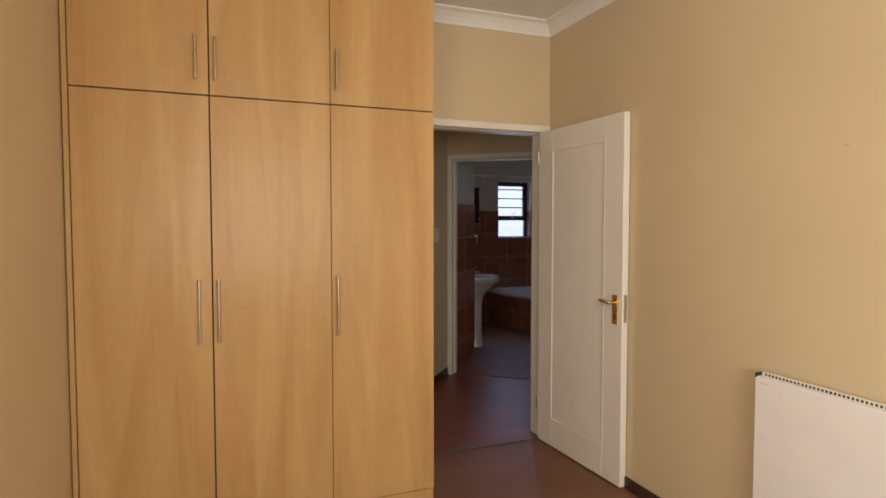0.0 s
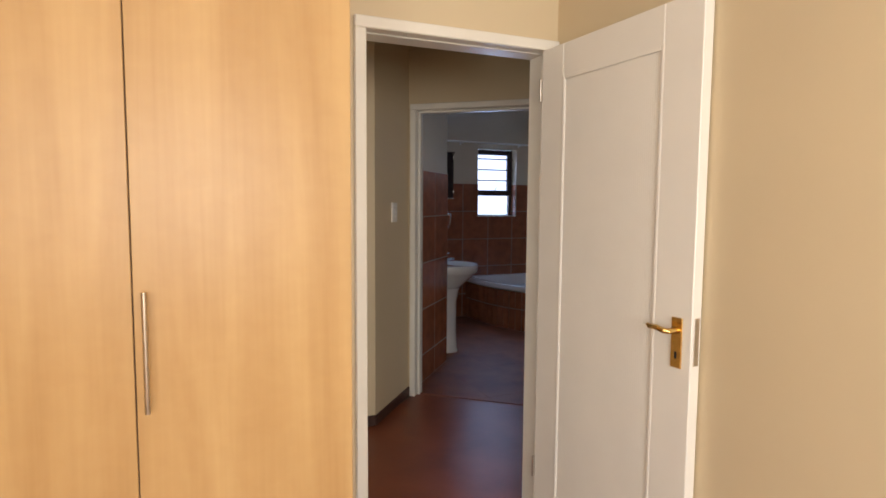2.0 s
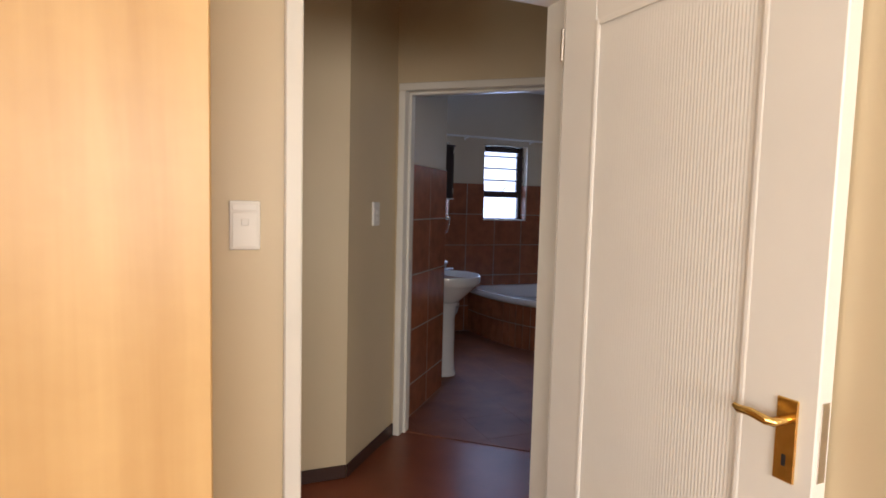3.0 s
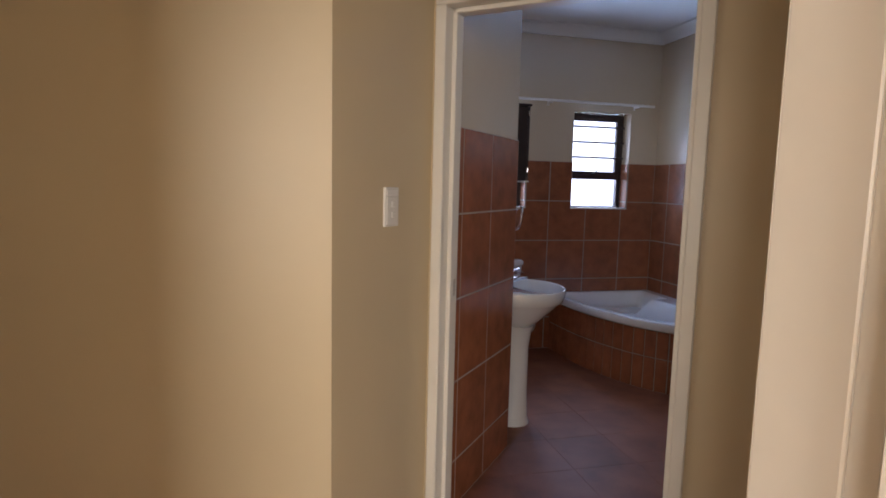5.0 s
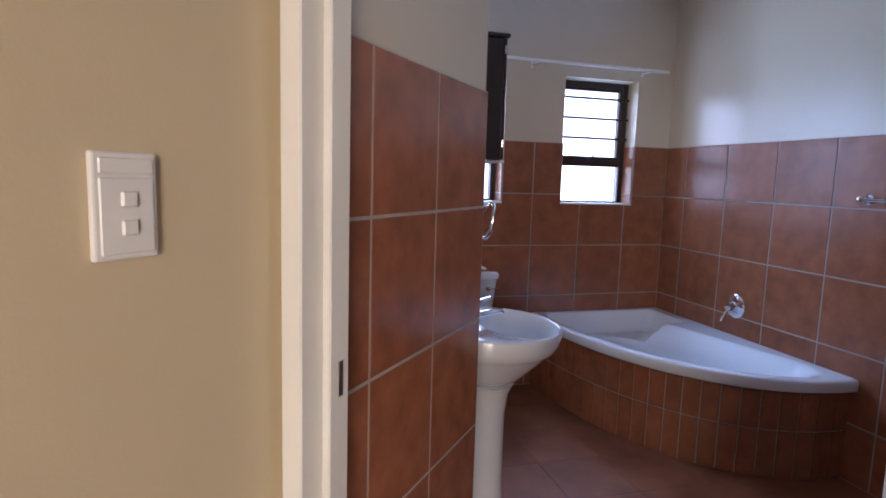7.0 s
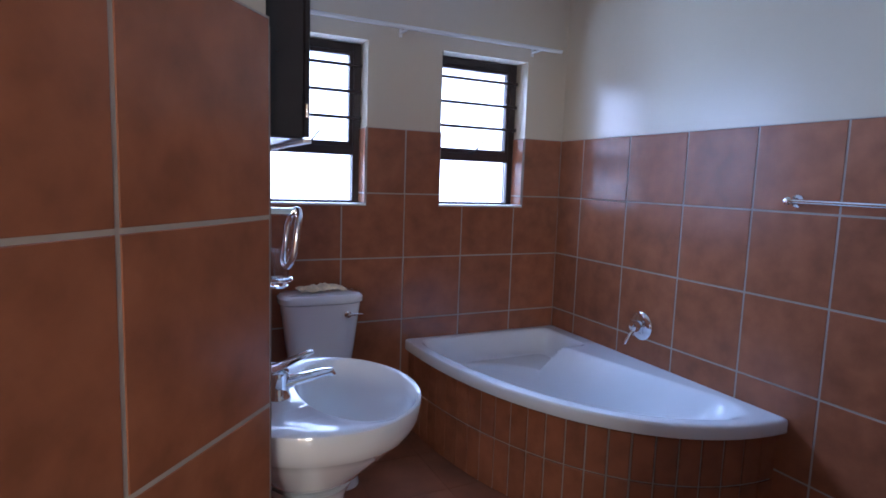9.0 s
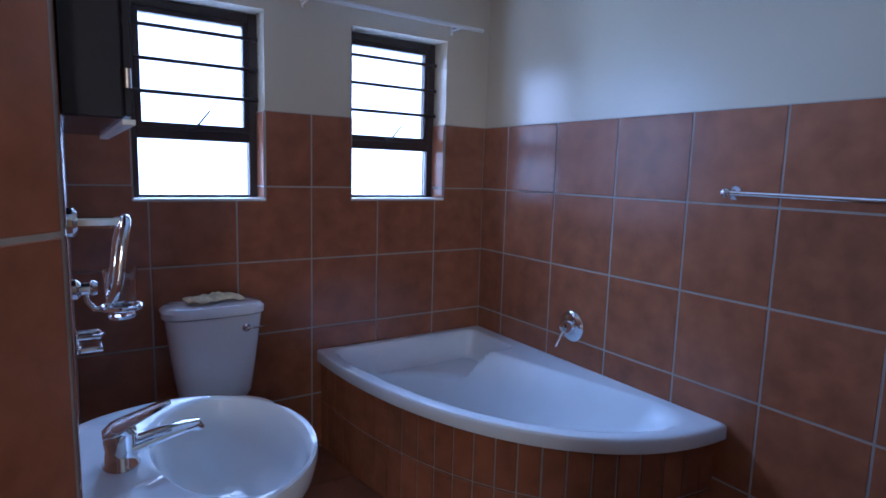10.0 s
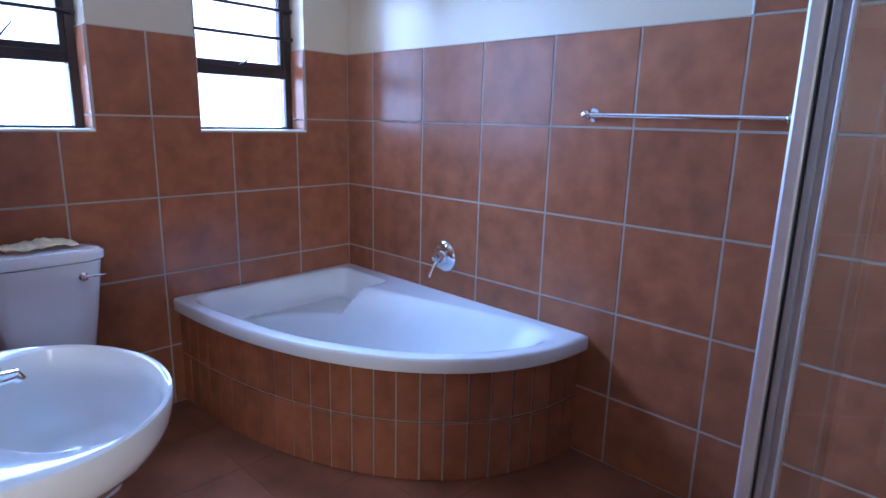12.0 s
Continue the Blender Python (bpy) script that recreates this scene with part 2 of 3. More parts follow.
wall("wall_passage_end", (-6.6, -4.12), (-6.6, -2.94), 0, CEIL, 0.12, PAINT, "cream painted end wall of the passage with an added window opening", [(0.22, 1.02, 0.95, 2.05)])
wall("wall_bed_door", (-0.4, -4.12), (-6.6, -4.12), 0, CEIL, 0.12, PAINT, "cream painted bedroom wall with doorway", [(2.165, 3.0, 0, 2.055)])
wall("wall_bed_side", (-2.545, -4.24), (-2.545, -9.3), 0, CEIL, 0.12, PAINT, "cream painted bedroom side wall")
# the opening in this wall is added for the unseen side lamp
wall("wall_bed_left", (-5.17, -9.3), (-5.17, -4.24), 0, CEIL, 0.12, PAINT, "cream painted bedroom wall beside the wardrobe", [(0.95, 2.25, 0.95, 2.15)])
wall("wall_bed_window", (-2.4, -9.3), (-5.3, -9.3), 0, CEIL, 0.2, PAINT, "cream painted bedroom wall with a wide window", [(0.75, 2.45, 0.9, 2.2)])

slab("floor_bedroom", [(-5.3, -9.4), (-2.4, -9.4), (-2.4, -4.18), (-5.3, -4.18)], -0.1, 0, BED_FLOOR, "brown bedroom floor", "floor")
slab("floor_passage", [(-6.7, -4.18), (-0.4, -4.18), (-0.5, -4.13), un(0, 0.06), (-2.9, -2.85), (-6.7, -2.85)], -0.1, 0, RED_FLOOR, "glossy red-brown sealed passage floor", "floor")
slab("ceiling", [(-6.7, -9.5), (0.2, -9.5), (0.2, 0.24), (-6.7, 0.24)], CEIL, CEIL + 0.1, CEILING, "smooth white painted ceiling", "ceiling")
slab("ground", [(-400, -400), (400, -400), (400, 400), (-400, 400)], -0.35, -0.3, material("dry_ground", (0.22, 0.17, 0.11), 0.9, vary=0.2), "dry bare ground outside the house", "ground")


def cornice(p, q):
    """A coved cornice along the top of a wall face, on the right-hand side of p to q."""
    length = math.hypot(q[0] - p[0], q[1] - p[1])
    prof = [(0, -0.085), (0.012, -0.085), (0.014, -0.07), (0.03, -0.045), (0.055, -0.022), (0.075, -0.014), (0.085, -0.012), (0.085, 0), (0, 0)]
    bm = bmesh.new()
    loft(bm, [[(u, -y, CEIL + z - 0.001) for y, z in prof] for u in (0, length)])
    ob = part("cornice", bm, CORNICE)
    ob.matrix_world = along(p, q)
    tagged(ob, "white coved plaster cornice under the ceiling", "cornice", kind="structure")


for p, q in (((BX, 0), (0, 0)), ((0, 0), (0, SOUTH)), (TEND, (BX, 0)), (un(-0.03, 0.125), TEND), ((-5.17, -4.24), (-2.545, -4.24)), ((-2.545, -4.24), (-2.545, -9.3)),
             (CORNER_AB, un(-0.03, 0)), (un(-0.03, 0), un(2.2, 0)), ((-6.6, -2.94), CORNER_AB)):
    cornice(p, q)


def skirting(p, q):
    length = math.hypot(q[0] - p[0], q[1] - p[1])
    ob = part("baseboard", boxes(((0, -0.014, 0), (length, -0.0015, 0.068)), bevel=0.004), SKIRT)
    ob.matrix_world = along(p, q)
    tagged(ob, "low dark brown skirting board", "skirting", kind="structure")


skirting((-6.6, -2.94), CORNER_AB)
skirting(CORNER_AB, un(-0.03, -0.004))
skirting(un(0.95, 0), un(2.2, 0))
skirting((-2.545, -4.25), (-2.545, -9.3))


# ---- doors ----
def door_frame(name, m, u0, u1, top, depth, label, w=0.05, stop=0.014):
    """A rebated timber frame lining an opening, standing a little proud of the wall."""
    th = empty(name, m, label, "door frame")
    th["kind"] = "structure"
    for nm, lo, hi in (("jamb", u0, u0 + w), ("jamb", u1 - w, u1)):
        bm = boxes(((lo, -0.022, 0), (hi, depth + 0.02, top - w)), bevel=0.004)
        inner = (hi, hi + stop) if lo == u0 else (lo - stop, lo)
        box(bm, (inner[0], 0.035, 0), (inner[1], depth + 0.018, top - w), 0.003)
        part(nm, bm, GLOSS_WHITE, th)
    bm = boxes(((u0, -0.022, top - w + 0.0005), (u1, depth + 0.02, top)), bevel=0.004)
    box(bm, (u0 + w, 0.035, top - w - stop), (u1 - w, depth + 0.018, top - w), 0.003)
    part("head", bm, GLOSS_WHITE, th)
    return th


bath_frame = door_frame("door_frame", along(un(0, 0), un(1, 0)), -0.012, 0.90, 2.085, 0.075, "white painted timber frame of the bathroom doorway", 0.042, 0.017)
plate = part("strike_plate", boxes(((0.0465, 0.060, 0.99), (0.0482, 0.074, 1.055)), bevel=0.0005), STEEL, bath_frame, "small steel strike plate")
bed_frame = door_frame("door_frame", along((-3.415, -4.24), (-2.5, -4.24)), -0.012, 0.867, 2.082, 0.12, "white painted timber frame of the bedroom doorway", 0.044, 0.004)


def bedroom_door():
    """A white moulded leaf with one long panel of fine upright ribs, standing open against the wall."""
    w, h, t = 0.80, 2.025, 0.040
    th = empty("door_1", pose(-2.632, -4.262, 0.008, 0, 0, 183), "white ribbed-panel door standing open with brass lever", "door")
    th["kind"] = "structure"
    # local: y runs from the hinge to the free edge, room face at +x
    bm = bmesh.new()
    ridge, wide = 0.140, 0.150
    box(bm, (-t, 0, 0), (0, ridge, h), 0.003)
    box(bm, (-t, w - wide, 0), (0, w, h), 0.003)
    box(bm, (-t, ridge, 0), (0, w - wide, 0.17), 0.003)
    box(bm, (-t, ridge, h - 0.13), (0, w - wide, h), 0.003)
    part("leaf", bm, DOOR_WHITE, th)
    bm = bmesh.new()
    n = 52
    y0, y1 = ridge, w - wide
    prof = [(-t + 0.006, y0), (-0.0062, y0)]
    for i in range(n * 4 + 1):
        y = y0 + 0.018 + (y1 - y0 - 0.036) * i / (n * 4)
        prof.append((-0.006 + 0.0003 * math.sin(i * math.pi / 2), y))
    prof += [(-0.0062, y1), (-t + 0.006, y1)]
    loft(bm, [[(x, y, z) for x, y in prof] for z in (0.17, h - 0.13)])
    part("ribbed_panel", bm, DOOR_WHITE, th)
    bm = bmesh.new()
    z0, z1 = 0.166, h - 0.126
    for y in (y0 + 0.004, y1 - 0.004):
        rings = []
        for i in range(241):
            z = z0 + (z1 - z0) * i / 240
            r = noise.noise(Vector((y * 30, 3.1, z * 42)))
            rings.append([(-0.004, y - 0.010, z), (0.0, y - 0.009, z), (0.0014 + 0.0006 * r, y - 0.004 + 0.0012 * r, z), (0.0014 - 0.0004 * r, y + 0.003 + 0.0012 * r, z), (-0.001, y + 0.009, z), (-0.004, y + 0.010, z)])
        loft(bm, rings)
    for lo, hi in (((-0.004, y0 + 0.014, z0), (0.0010, y1 - 0.014, z0 + 0.016)), ((-0.004, y0 + 0.014, z1 - 0.016), (0.0010, y1 - 0.014, z1))):
        box(bm, lo, hi, 0.0015, 2)
    part("panel_moulding", bm, DOOR_WHITE, th)
    part("lock_face", boxes(((-0.032, w - 0.001, 0.90), (-0.010, w + 0.0015, 1.05)), bevel=0.001), STEEL, th, "steel lock forend in the door edge")
    hd = part("handle_plate", boxes(((0.0, w - 0.075, 0.885), (0.0055, w - 0.033, 1.045)), bevel=0.002), BRASS, th, "polished brass lever handle plate")
    bm = tube(bmesh.new(), [(0.005, w - 0.054, 1.005), (0.042, w - 0.054, 1.005), (0.050, w - 0.062, 1.006), (0.052, w - 0.095, 1.012), (0.050, w - 0.120, 1.009), (0.049, w - 0.132, 1.014)],
              [0.010, 0.009, 0.009, 0.0085, 0.008, 0.005])
    part("lever", bm, BRASS, hd, smooth=True)
    part("keyhole", boxes(((0.0055, w - 0.058, 0.915), (0.0062, w - 0.050, 0.937)), bevel=0.0002), BLACK, hd)
    for z in (0.2, 1.82):
        part("hinge", tube(bmesh.new(), [(0.004, -0.004, z), (0.004, -0.004, z + 0.09)], 0.006), STEEL, th, smooth=True)
    return th


bedroom_door()
strip = part("threshold_strip", boxes(((-3.375, -4.262, 0.0005), (-2.63, -4.222, 0.007)), bevel=0.0025), STRIP)
tagged(strip, "thin brown metal threshold strip across the bedroom doorway", "threshold strip")


# ---- bedroom ----
def wardrobe():
    """Built-in wardrobe: three tall doors with three cupboard doors over them, all with bar handles."""
    x0, x1, yf, yb, top = -5.165, -3.597, -4.885, -4.245, 2.672
    th = empty("wardrobe", pose(0, 0, 0), "light oak built-in wardrobe with three tall doors", "wardrobe")
    part("carcass", boxes(((x0, yf + 0.020, 0.0), (x1, yb, top)), bevel=0.002), CARCASS, th)
    # dark sheet and strips whose colour imitates the shade between the doors
    part("shadow_backing", boxes(((x0 + 0.02, yf + 0.0175, 0.10), (x1 - 0.01, yf + 0.0198, top - 0.02)), *(((x - 0.001, yf + 0.005, 0.11), (x + 0.001, yf + 0.0175, top - 0.02)) for x in (-4.622, -4.106))), GAP_SHADE, th, "dark sheet painted for the shade in the door gaps")
    edges = (x0 + 0.022, -4.622, -4.106, x1)
    part("plinth", boxes(((x0, yf + 0.012, 0), (x1, yf + 0.0195, 0.095)), bevel=0.001), CARCASS, th)
    part("filler_strip", boxes(((x0, yf, 0.10), (x0 + 0.019, yf + 0.018, top)), bevel=0.001), CARCASS, th)
    for i in range(3):
        a, b = edges[i] + 0.0016, edges[i + 1] - (0.0045, 0.0016, 0.0016)[i]
        hx = (b - 0.050, a + 0.022, a + 0.024)[i]
        for nm, z0, z1, h0, h1 in (("tall_door", 0.105, 1.986, 0.93, 1.19), ("top_door", 1.992, top - 0.006, 2.06, 2.225)):
            d = part(nm, boxes(((a, yf, z0), (b, yf + 0.017, z1)), bevel=0.0012), CARCASS, th)
            bm = tube(bmesh.new(), [(hx, yf - 0.030, h0 - 0.01), (hx, yf - 0.030, h1 + 0.01)], 0.006)
            for z in (h0 + 0.02, h1 - 0.02):
                tube(bm, [(hx, yf + 0.001, z), (hx, yf - 0.030, z)], 0.0045, 8)
            part("bar_handle", bm, HANDLE, d, "brushed steel bar handle", smooth=True)
    return th


wardrobe()


def panel_heater():
    th = empty("panel_heater", pose(-2.60, -5.905, 0.26), "white flat wall panel heater with vented top edge", "heater")
    part("panel", boxes(((-0.012, -0.62, 0), (0.012, 0, 0.579)), bevel=0.004, seg=2), HEATER, th)
    part("edge_band", boxes(((0.0122, -0.612, 0.006), (0.027, -0.008, 0.592)), bevel=0.002), PLASTIC, th)
    bm = bmesh.new()
    for i in range(38):
        y = -0.030 - i * 0.0152
        box(bm, (0.0117, y - 0.0042, 0.5802), (0.0125, y + 0.0042, 0.5895))
    part("vent_slots", bm, BLACK, th, "row of dark vent slots")
    for y, z, w in ((-0.062, 0.553, 0.040), (-0.060, 0.335, 0.020), (-0.036, 0.337, 0.006)):
        part("scratch", boxes(((-0.0126, y, z), (-0.0119, y + w, z + 0.0013))), SCRATCH, th, "short grey scratch")
    for y in (-0.022, -0.598):
        part("bracket", boxes(((0.0272, y - 0.016, 0.05), (0.0545, y + 0.016, 0.56)), bevel=0.002), BLACK, th, "dark mounting bracket")
    for z in (0.579, 0.02):
        part("corner_cap", boxes(((-0.0132, -0.012, z - 0.008), (0.0285, 0.0015, z + 0.0115)), bevel=0.003), BLACK if z > 0.3 else HEATER, th)


panel_heater()
# tiny chrome stud added to imitate a spot of light reflected in the wall paint
glint_stud = part("wall_glint_stud", tube(bmesh.new(), [(-2.5455, -6.20, 1.712), (-2.562, -6.20, 1.712), (-2.564, -6.20, 1.716)], [0.004, 0.004, 0.007], 10), CHROME, smooth=True)
tagged(glint_stud, "small bright stud standing in for a glint on the bedroom wall", "screw")


def light_switch(m, label, rockers):
    th = empty("light_switch", m, label, "light switch", "light switches")
    part("plate", boxes(((-0.036, -0.010, -0.0605), (0.036, -0.001, 0.0605)), bevel=0.003, seg=2), PLASTIC, th)
    part("cover", boxes(((-0.030, -0.0125, -0.054), (0.030, -0.0098, 0.032)), bevel=0.0015), PLASTIC, th)
    part("label_bar", boxes(((-0.030, -0.0125, 0.036), (0.030, -0.0098, 0.054)), bevel=0.0015), PLASTIC, th)
    for z in rockers:
        part("rocker", boxes(((-0.009, -0.0165, z - 0.009), (0.009, -0.0120, z + 0.009)), bevel=0.002), PLASTIC, th)


_sw = along(CORNER_AB, un(-0.03, 0))
light_switch(_sw @ pose(0.308, 0, 1.336) @ Matrix.Diagonal((1.2, 1.1, 1.06, 1)), "white two-lever light switch on the slanting passage wall", (0.008, -0.024))
light_switch(pose(-3.52, -4.24, 1.335), "white light switch between wardrobe and bedroom door", (0.008,))


# ---- bathroom windows ----
def bath_window(name, x0, x1, label):
    """Dark timber window: a top-hung casement over a fixed pane, with burglar bars and a stay."""
    z0, z1, yf = WZ[0], WZ[1], 0.115
    th = empty(name, pose(0, 0, 0), label, "window")
    th["kind"] = "structure"
    f, d = 0.040, 0.055
    part("frame_side", boxes(((x0, yf, z0), (x0 + f, yf + d, z1)), bevel=0.003), WIN_BROWN, th)
    part("frame_side", boxes(((x1 - f, yf, z0), (x1, yf + d, z1)), bevel=0.003), WIN_BROWN, th)
    part("frame_top", boxes(((x0 + f, yf, z1 - f), (x1 - f, yf + d, z1 - 0.001)), bevel=0.003), WIN_BROWN, th)
    part("transom", boxes(((x0 + f, yf - 0.004, 1.489), (x1 - f, yf + d, 1.533)), bevel=0.003), WIN_BROWN, th)
    part("frame_bottom", boxes(((x0 + f, yf + 0.01, z0 + 0.001), (x1 - f, yf + d, z0 + 0.012)), bevel=0.002), WIN_BROWN, th)
    c = 0.020
    s = part("casement", boxes(((x0 + f, yf + 0.006, 1.5335), (x0 + f + c, yf + d - 0.01, z1 - f)), ((x1 - f - c, yf + 0.006, 1.5335), (x1 - f, yf + d - 0.01, z1 - f)),
                               ((x0 + f + c, yf + 0.006, z1 - f - c), (x1 - f - c, yf + d - 0.01, z1 - f)), ((x0 + f + c, yf + 0.006, 1.5335), (x1 - f - c, yf + d - 0.01, 1.558)), bevel=0.002), WIN_BROWN, th)
    for nm, a, b in (("pane", 1.5335, z1 - f), ("pane", z0 + 0.005, 1.4975)):
        p = part(nm, boxes(((x0 + f, yf + 0.028, a), (x1 - f, yf + 0.032, b))), PANE, th)
        p.visible_shadow = False
    for z in (1.679, 1.811, 1.944):
        bm = tube(bmesh.new(), [(x0 + 0.003, yf - 0.014, z), (x1 - 0.003, yf - 0.014, z)], 0.0085, 10)
        for x in (x0 + 0.012, x1 - 0.012):
            box(bm, (x - 0.009, yf - 0.022, z - 0.009), (x + 0.009, yf + 0.001, z + 0.009), 0.002)
        part("burglar_bar", bm, WIN_BROWN, th, smooth=True)
    xm = (x0 + x1) / 2
    bm = tube(bmesh.new(), [(xm - 0.02, yf - 0.006, 1.535), (xm + 0.005, yf - 0.022, 1.552), (xm + 0.055, yf - 0.035, 1.618)], [0.006, 0.0045, 0.003], 8)
    box(bm, (xm - 0.035, yf - 0.008, 1.526), (xm - 0.005, yf + 0.002, 1.544), 0.002)
    part("casement_stay", bm, BLACK, s, "black casement stay arm", smooth=True)
    return th


for _k, (_a, _b) in enumerate(WIN):
    bath_window("window_%d" % (_k + 1), _a, _b, "dark brown top-hung window with horizontal burglar bars")
    _s = part("window_sill", boxes(((_a + 0.001, -0.006, WZ[0] - 0.009), (_b - 0.001, 0.114, WZ[0] + 0.0015)), bevel=0.002), GLOSS_WHITE)
    tagged(_s, "narrow pale window sill edged flush with tiles", "window sill", kind="structure")

bm = tube(bmesh.new(), [(BX + 0.03, -0.075, 2.128), (-0.095, -0.075, 2.120)], 0.0105, 14)
rod = empty("curtain_rail", pose(0, 0, 0), "thin white curtain rail above the bathroom windows", "curtain rail")
part("rod", bm, PLASTIC, rod, smooth=True)
for _x in (-1.88, -1.05, -0.245):
    part("bracket", boxes(((_x - 0.006, -0.083, 2.105), (_x + 0.006, -0.0005, 2.114)), ((_x - 0.008, -0.006, 2.09), (_x + 0.008, -0.0005, 2.13)), bevel=0.001), PLASTIC, rod)

# bedroom window behind the walk, and an added window at the unseen passage end
for _nm, _lo, _hi in (("window_3", (-4.85, -9.42, 0.9), (-3.15, -9.37, 2.2)), ("window_4", (-6.72, -3.90, 0.95), (-6.67, -3.10, 2.05))):
    _t = empty(_nm, pose(0, 0, 0), "plain dark-framed unseen window, placed to light the room", "window")
    _t["kind"] = "structure"
    ax = 0 if _nm == "window_3" else 1
    bm = bmesh.new()
    for k in range(3):
        c = _lo[ax] + (_hi[ax] - _lo[ax] - 0.04) * k / 2
        lo, hi = list(_lo), list(_hi)
        lo[ax], hi[ax] = c, c + 0.04
        box(bm, lo, hi, 0.002)
    part("window_frame", bm, WIN_BROWN, _t)


# ---- bath ----
BA, BB, BZ, BN = 0.980, 1.521, 0.506, 2.25


def bath_edge(t, k=1.0):
    """The outer line of the bath, from the window wall (t = 0) round to the side wall (t = 90 degrees)."""
    return -BA * k * max(0.0, math.cos(t)) ** (2 / BN), -BB * k * max(0.0, math.sin(t)) ** (2 / BN)



def corner_bath():
    """Corner bath with a bowed front: a thin rim, a sloping well, a tapering side ledge and a seat in the corner."""
    th = empty("corner_bath", pose(0, 0, 0), "white acrylic corner bath set in a tiled curved surround", "bath")
    ns, nt = 110, 140
    a, b = BA, BB

    def smooth(x):
        x = min(1, max(0, x))
        return x * x * (3 - 2 * x)

    def blend_min(p, q, k):
        h = max(k - abs(p - q), 0) / k
        return min(p, q) - h * h * k / 4

    def depth(x, y):
        """Depth below the rim: the deep well, and a shallow seat cut into its corner."""
        X, Y = -x, -y
        s = ((X / a) ** BN + (Y / b) ** BN) ** (1 / BN)
        front = (1 - s) * math.hypot(X, Y) / max(s, 0.05) * 0.88 - 0.045
        ledge = 0.23 - 0.145 * min(1.15, max(0.0, Y - 0.45) / 0.70)
        d = blend_min(front, X - ledge, 0.16)
        d = blend_min(d, Y - 0.05, 0.10)
        d = blend_min(d, (X + Y) * 0.707 - 0.40, 0.12)
        well = 0.36 * smooth(d / 0.24 + 0.03) if d > -0.007 else 0.0
        e = blend_min(blend_min(X - 0.085, Y - 0.05, 0.05), 0.43 - Y, 0.04)
        e = blend_min(e, front, 0.10)
        seat = 0.135 * smooth(e / 0.07 + 0.08) if e > -0.005 else 0.0
        return -blend_min(-well, -seat, 0.035) if min(well, seat) > 0.02 else max(well, seat)

    bm = bmesh.new()
    grid = []
    for i in range(ns + 1):
        s = i / ns
        row = []
        for j in range(nt + 1):
            t = j / nt * math.pi / 2
            x, y = bath_edge(t, s)
            x, y = min(x, -0.011), min(y, -0.011)
            edge = 0.003 * smooth((s - 0.985) / 0.015)
            row.append(bm.verts.new((x, y, BZ - depth(x, y) - edge)))
        grid.append(row)
    for i in range(ns):
        for j in range(nt):
            try:
                bm.faces.new((grid[i][j], grid[i + 1][j], grid[i + 1][j + 1], grid[i][j + 1]))
            except ValueError:
                pass
    last = grid[-1]
    for dz, k in ((-0.007, 1.0025), (-0.014, 1.0035), (-0.050, 1.0035), (-0.057, 1.001), (-0.060, 0.985)):
        ring = []
        for j in range(nt + 1):
            t = j / nt * math.pi / 2
            x, y = bath_edge(t, k)
            ring.append(bm.verts.new((min(-0.011, x), min(-0.011, y), BZ + dz)))
        for j in range(nt):
            bm.faces.new((last[j], last[j + 1], ring[j + 1], ring[j]))
        last = ring
    bmesh.ops.remove_doubles(bm, verts=bm.verts, dist=1e-4)
    part("tub", bm, ACRYLIC, th, smooth=True)
    bm = lathe(bmesh.new(), [(0.001, 0.012), (0.018, 0.012), (0.024, 0.006), (0.026, 0)], 20, pose(-0.20, -1.318, BZ - depth(-0.20, -1.318) + 0.012, 35, -20, 0))
    part("overflow", bm, CHROME, th, "small chrome overflow cap", smooth=True)
    bm = bmesh.new()
    k = 0.972
    pts = [tuple(min(-0.011, c) for c in bath_edge(j / 48 * math.pi / 2, k)) for j in range(49)]
    loft(bm, [[(x, y, z) for x, y in pts + [(-0.011, -0.011)]] for z in (0.0, BZ - 0.07)], True, False)
    return part("surround", bm, GROUT, th, "terracotta tile surround of the bath"), k


SURROUND, _ek = corner_bath()


# ---- basin, toilet and fittings ----
BASIN = (BX + 0.001, -1.445)


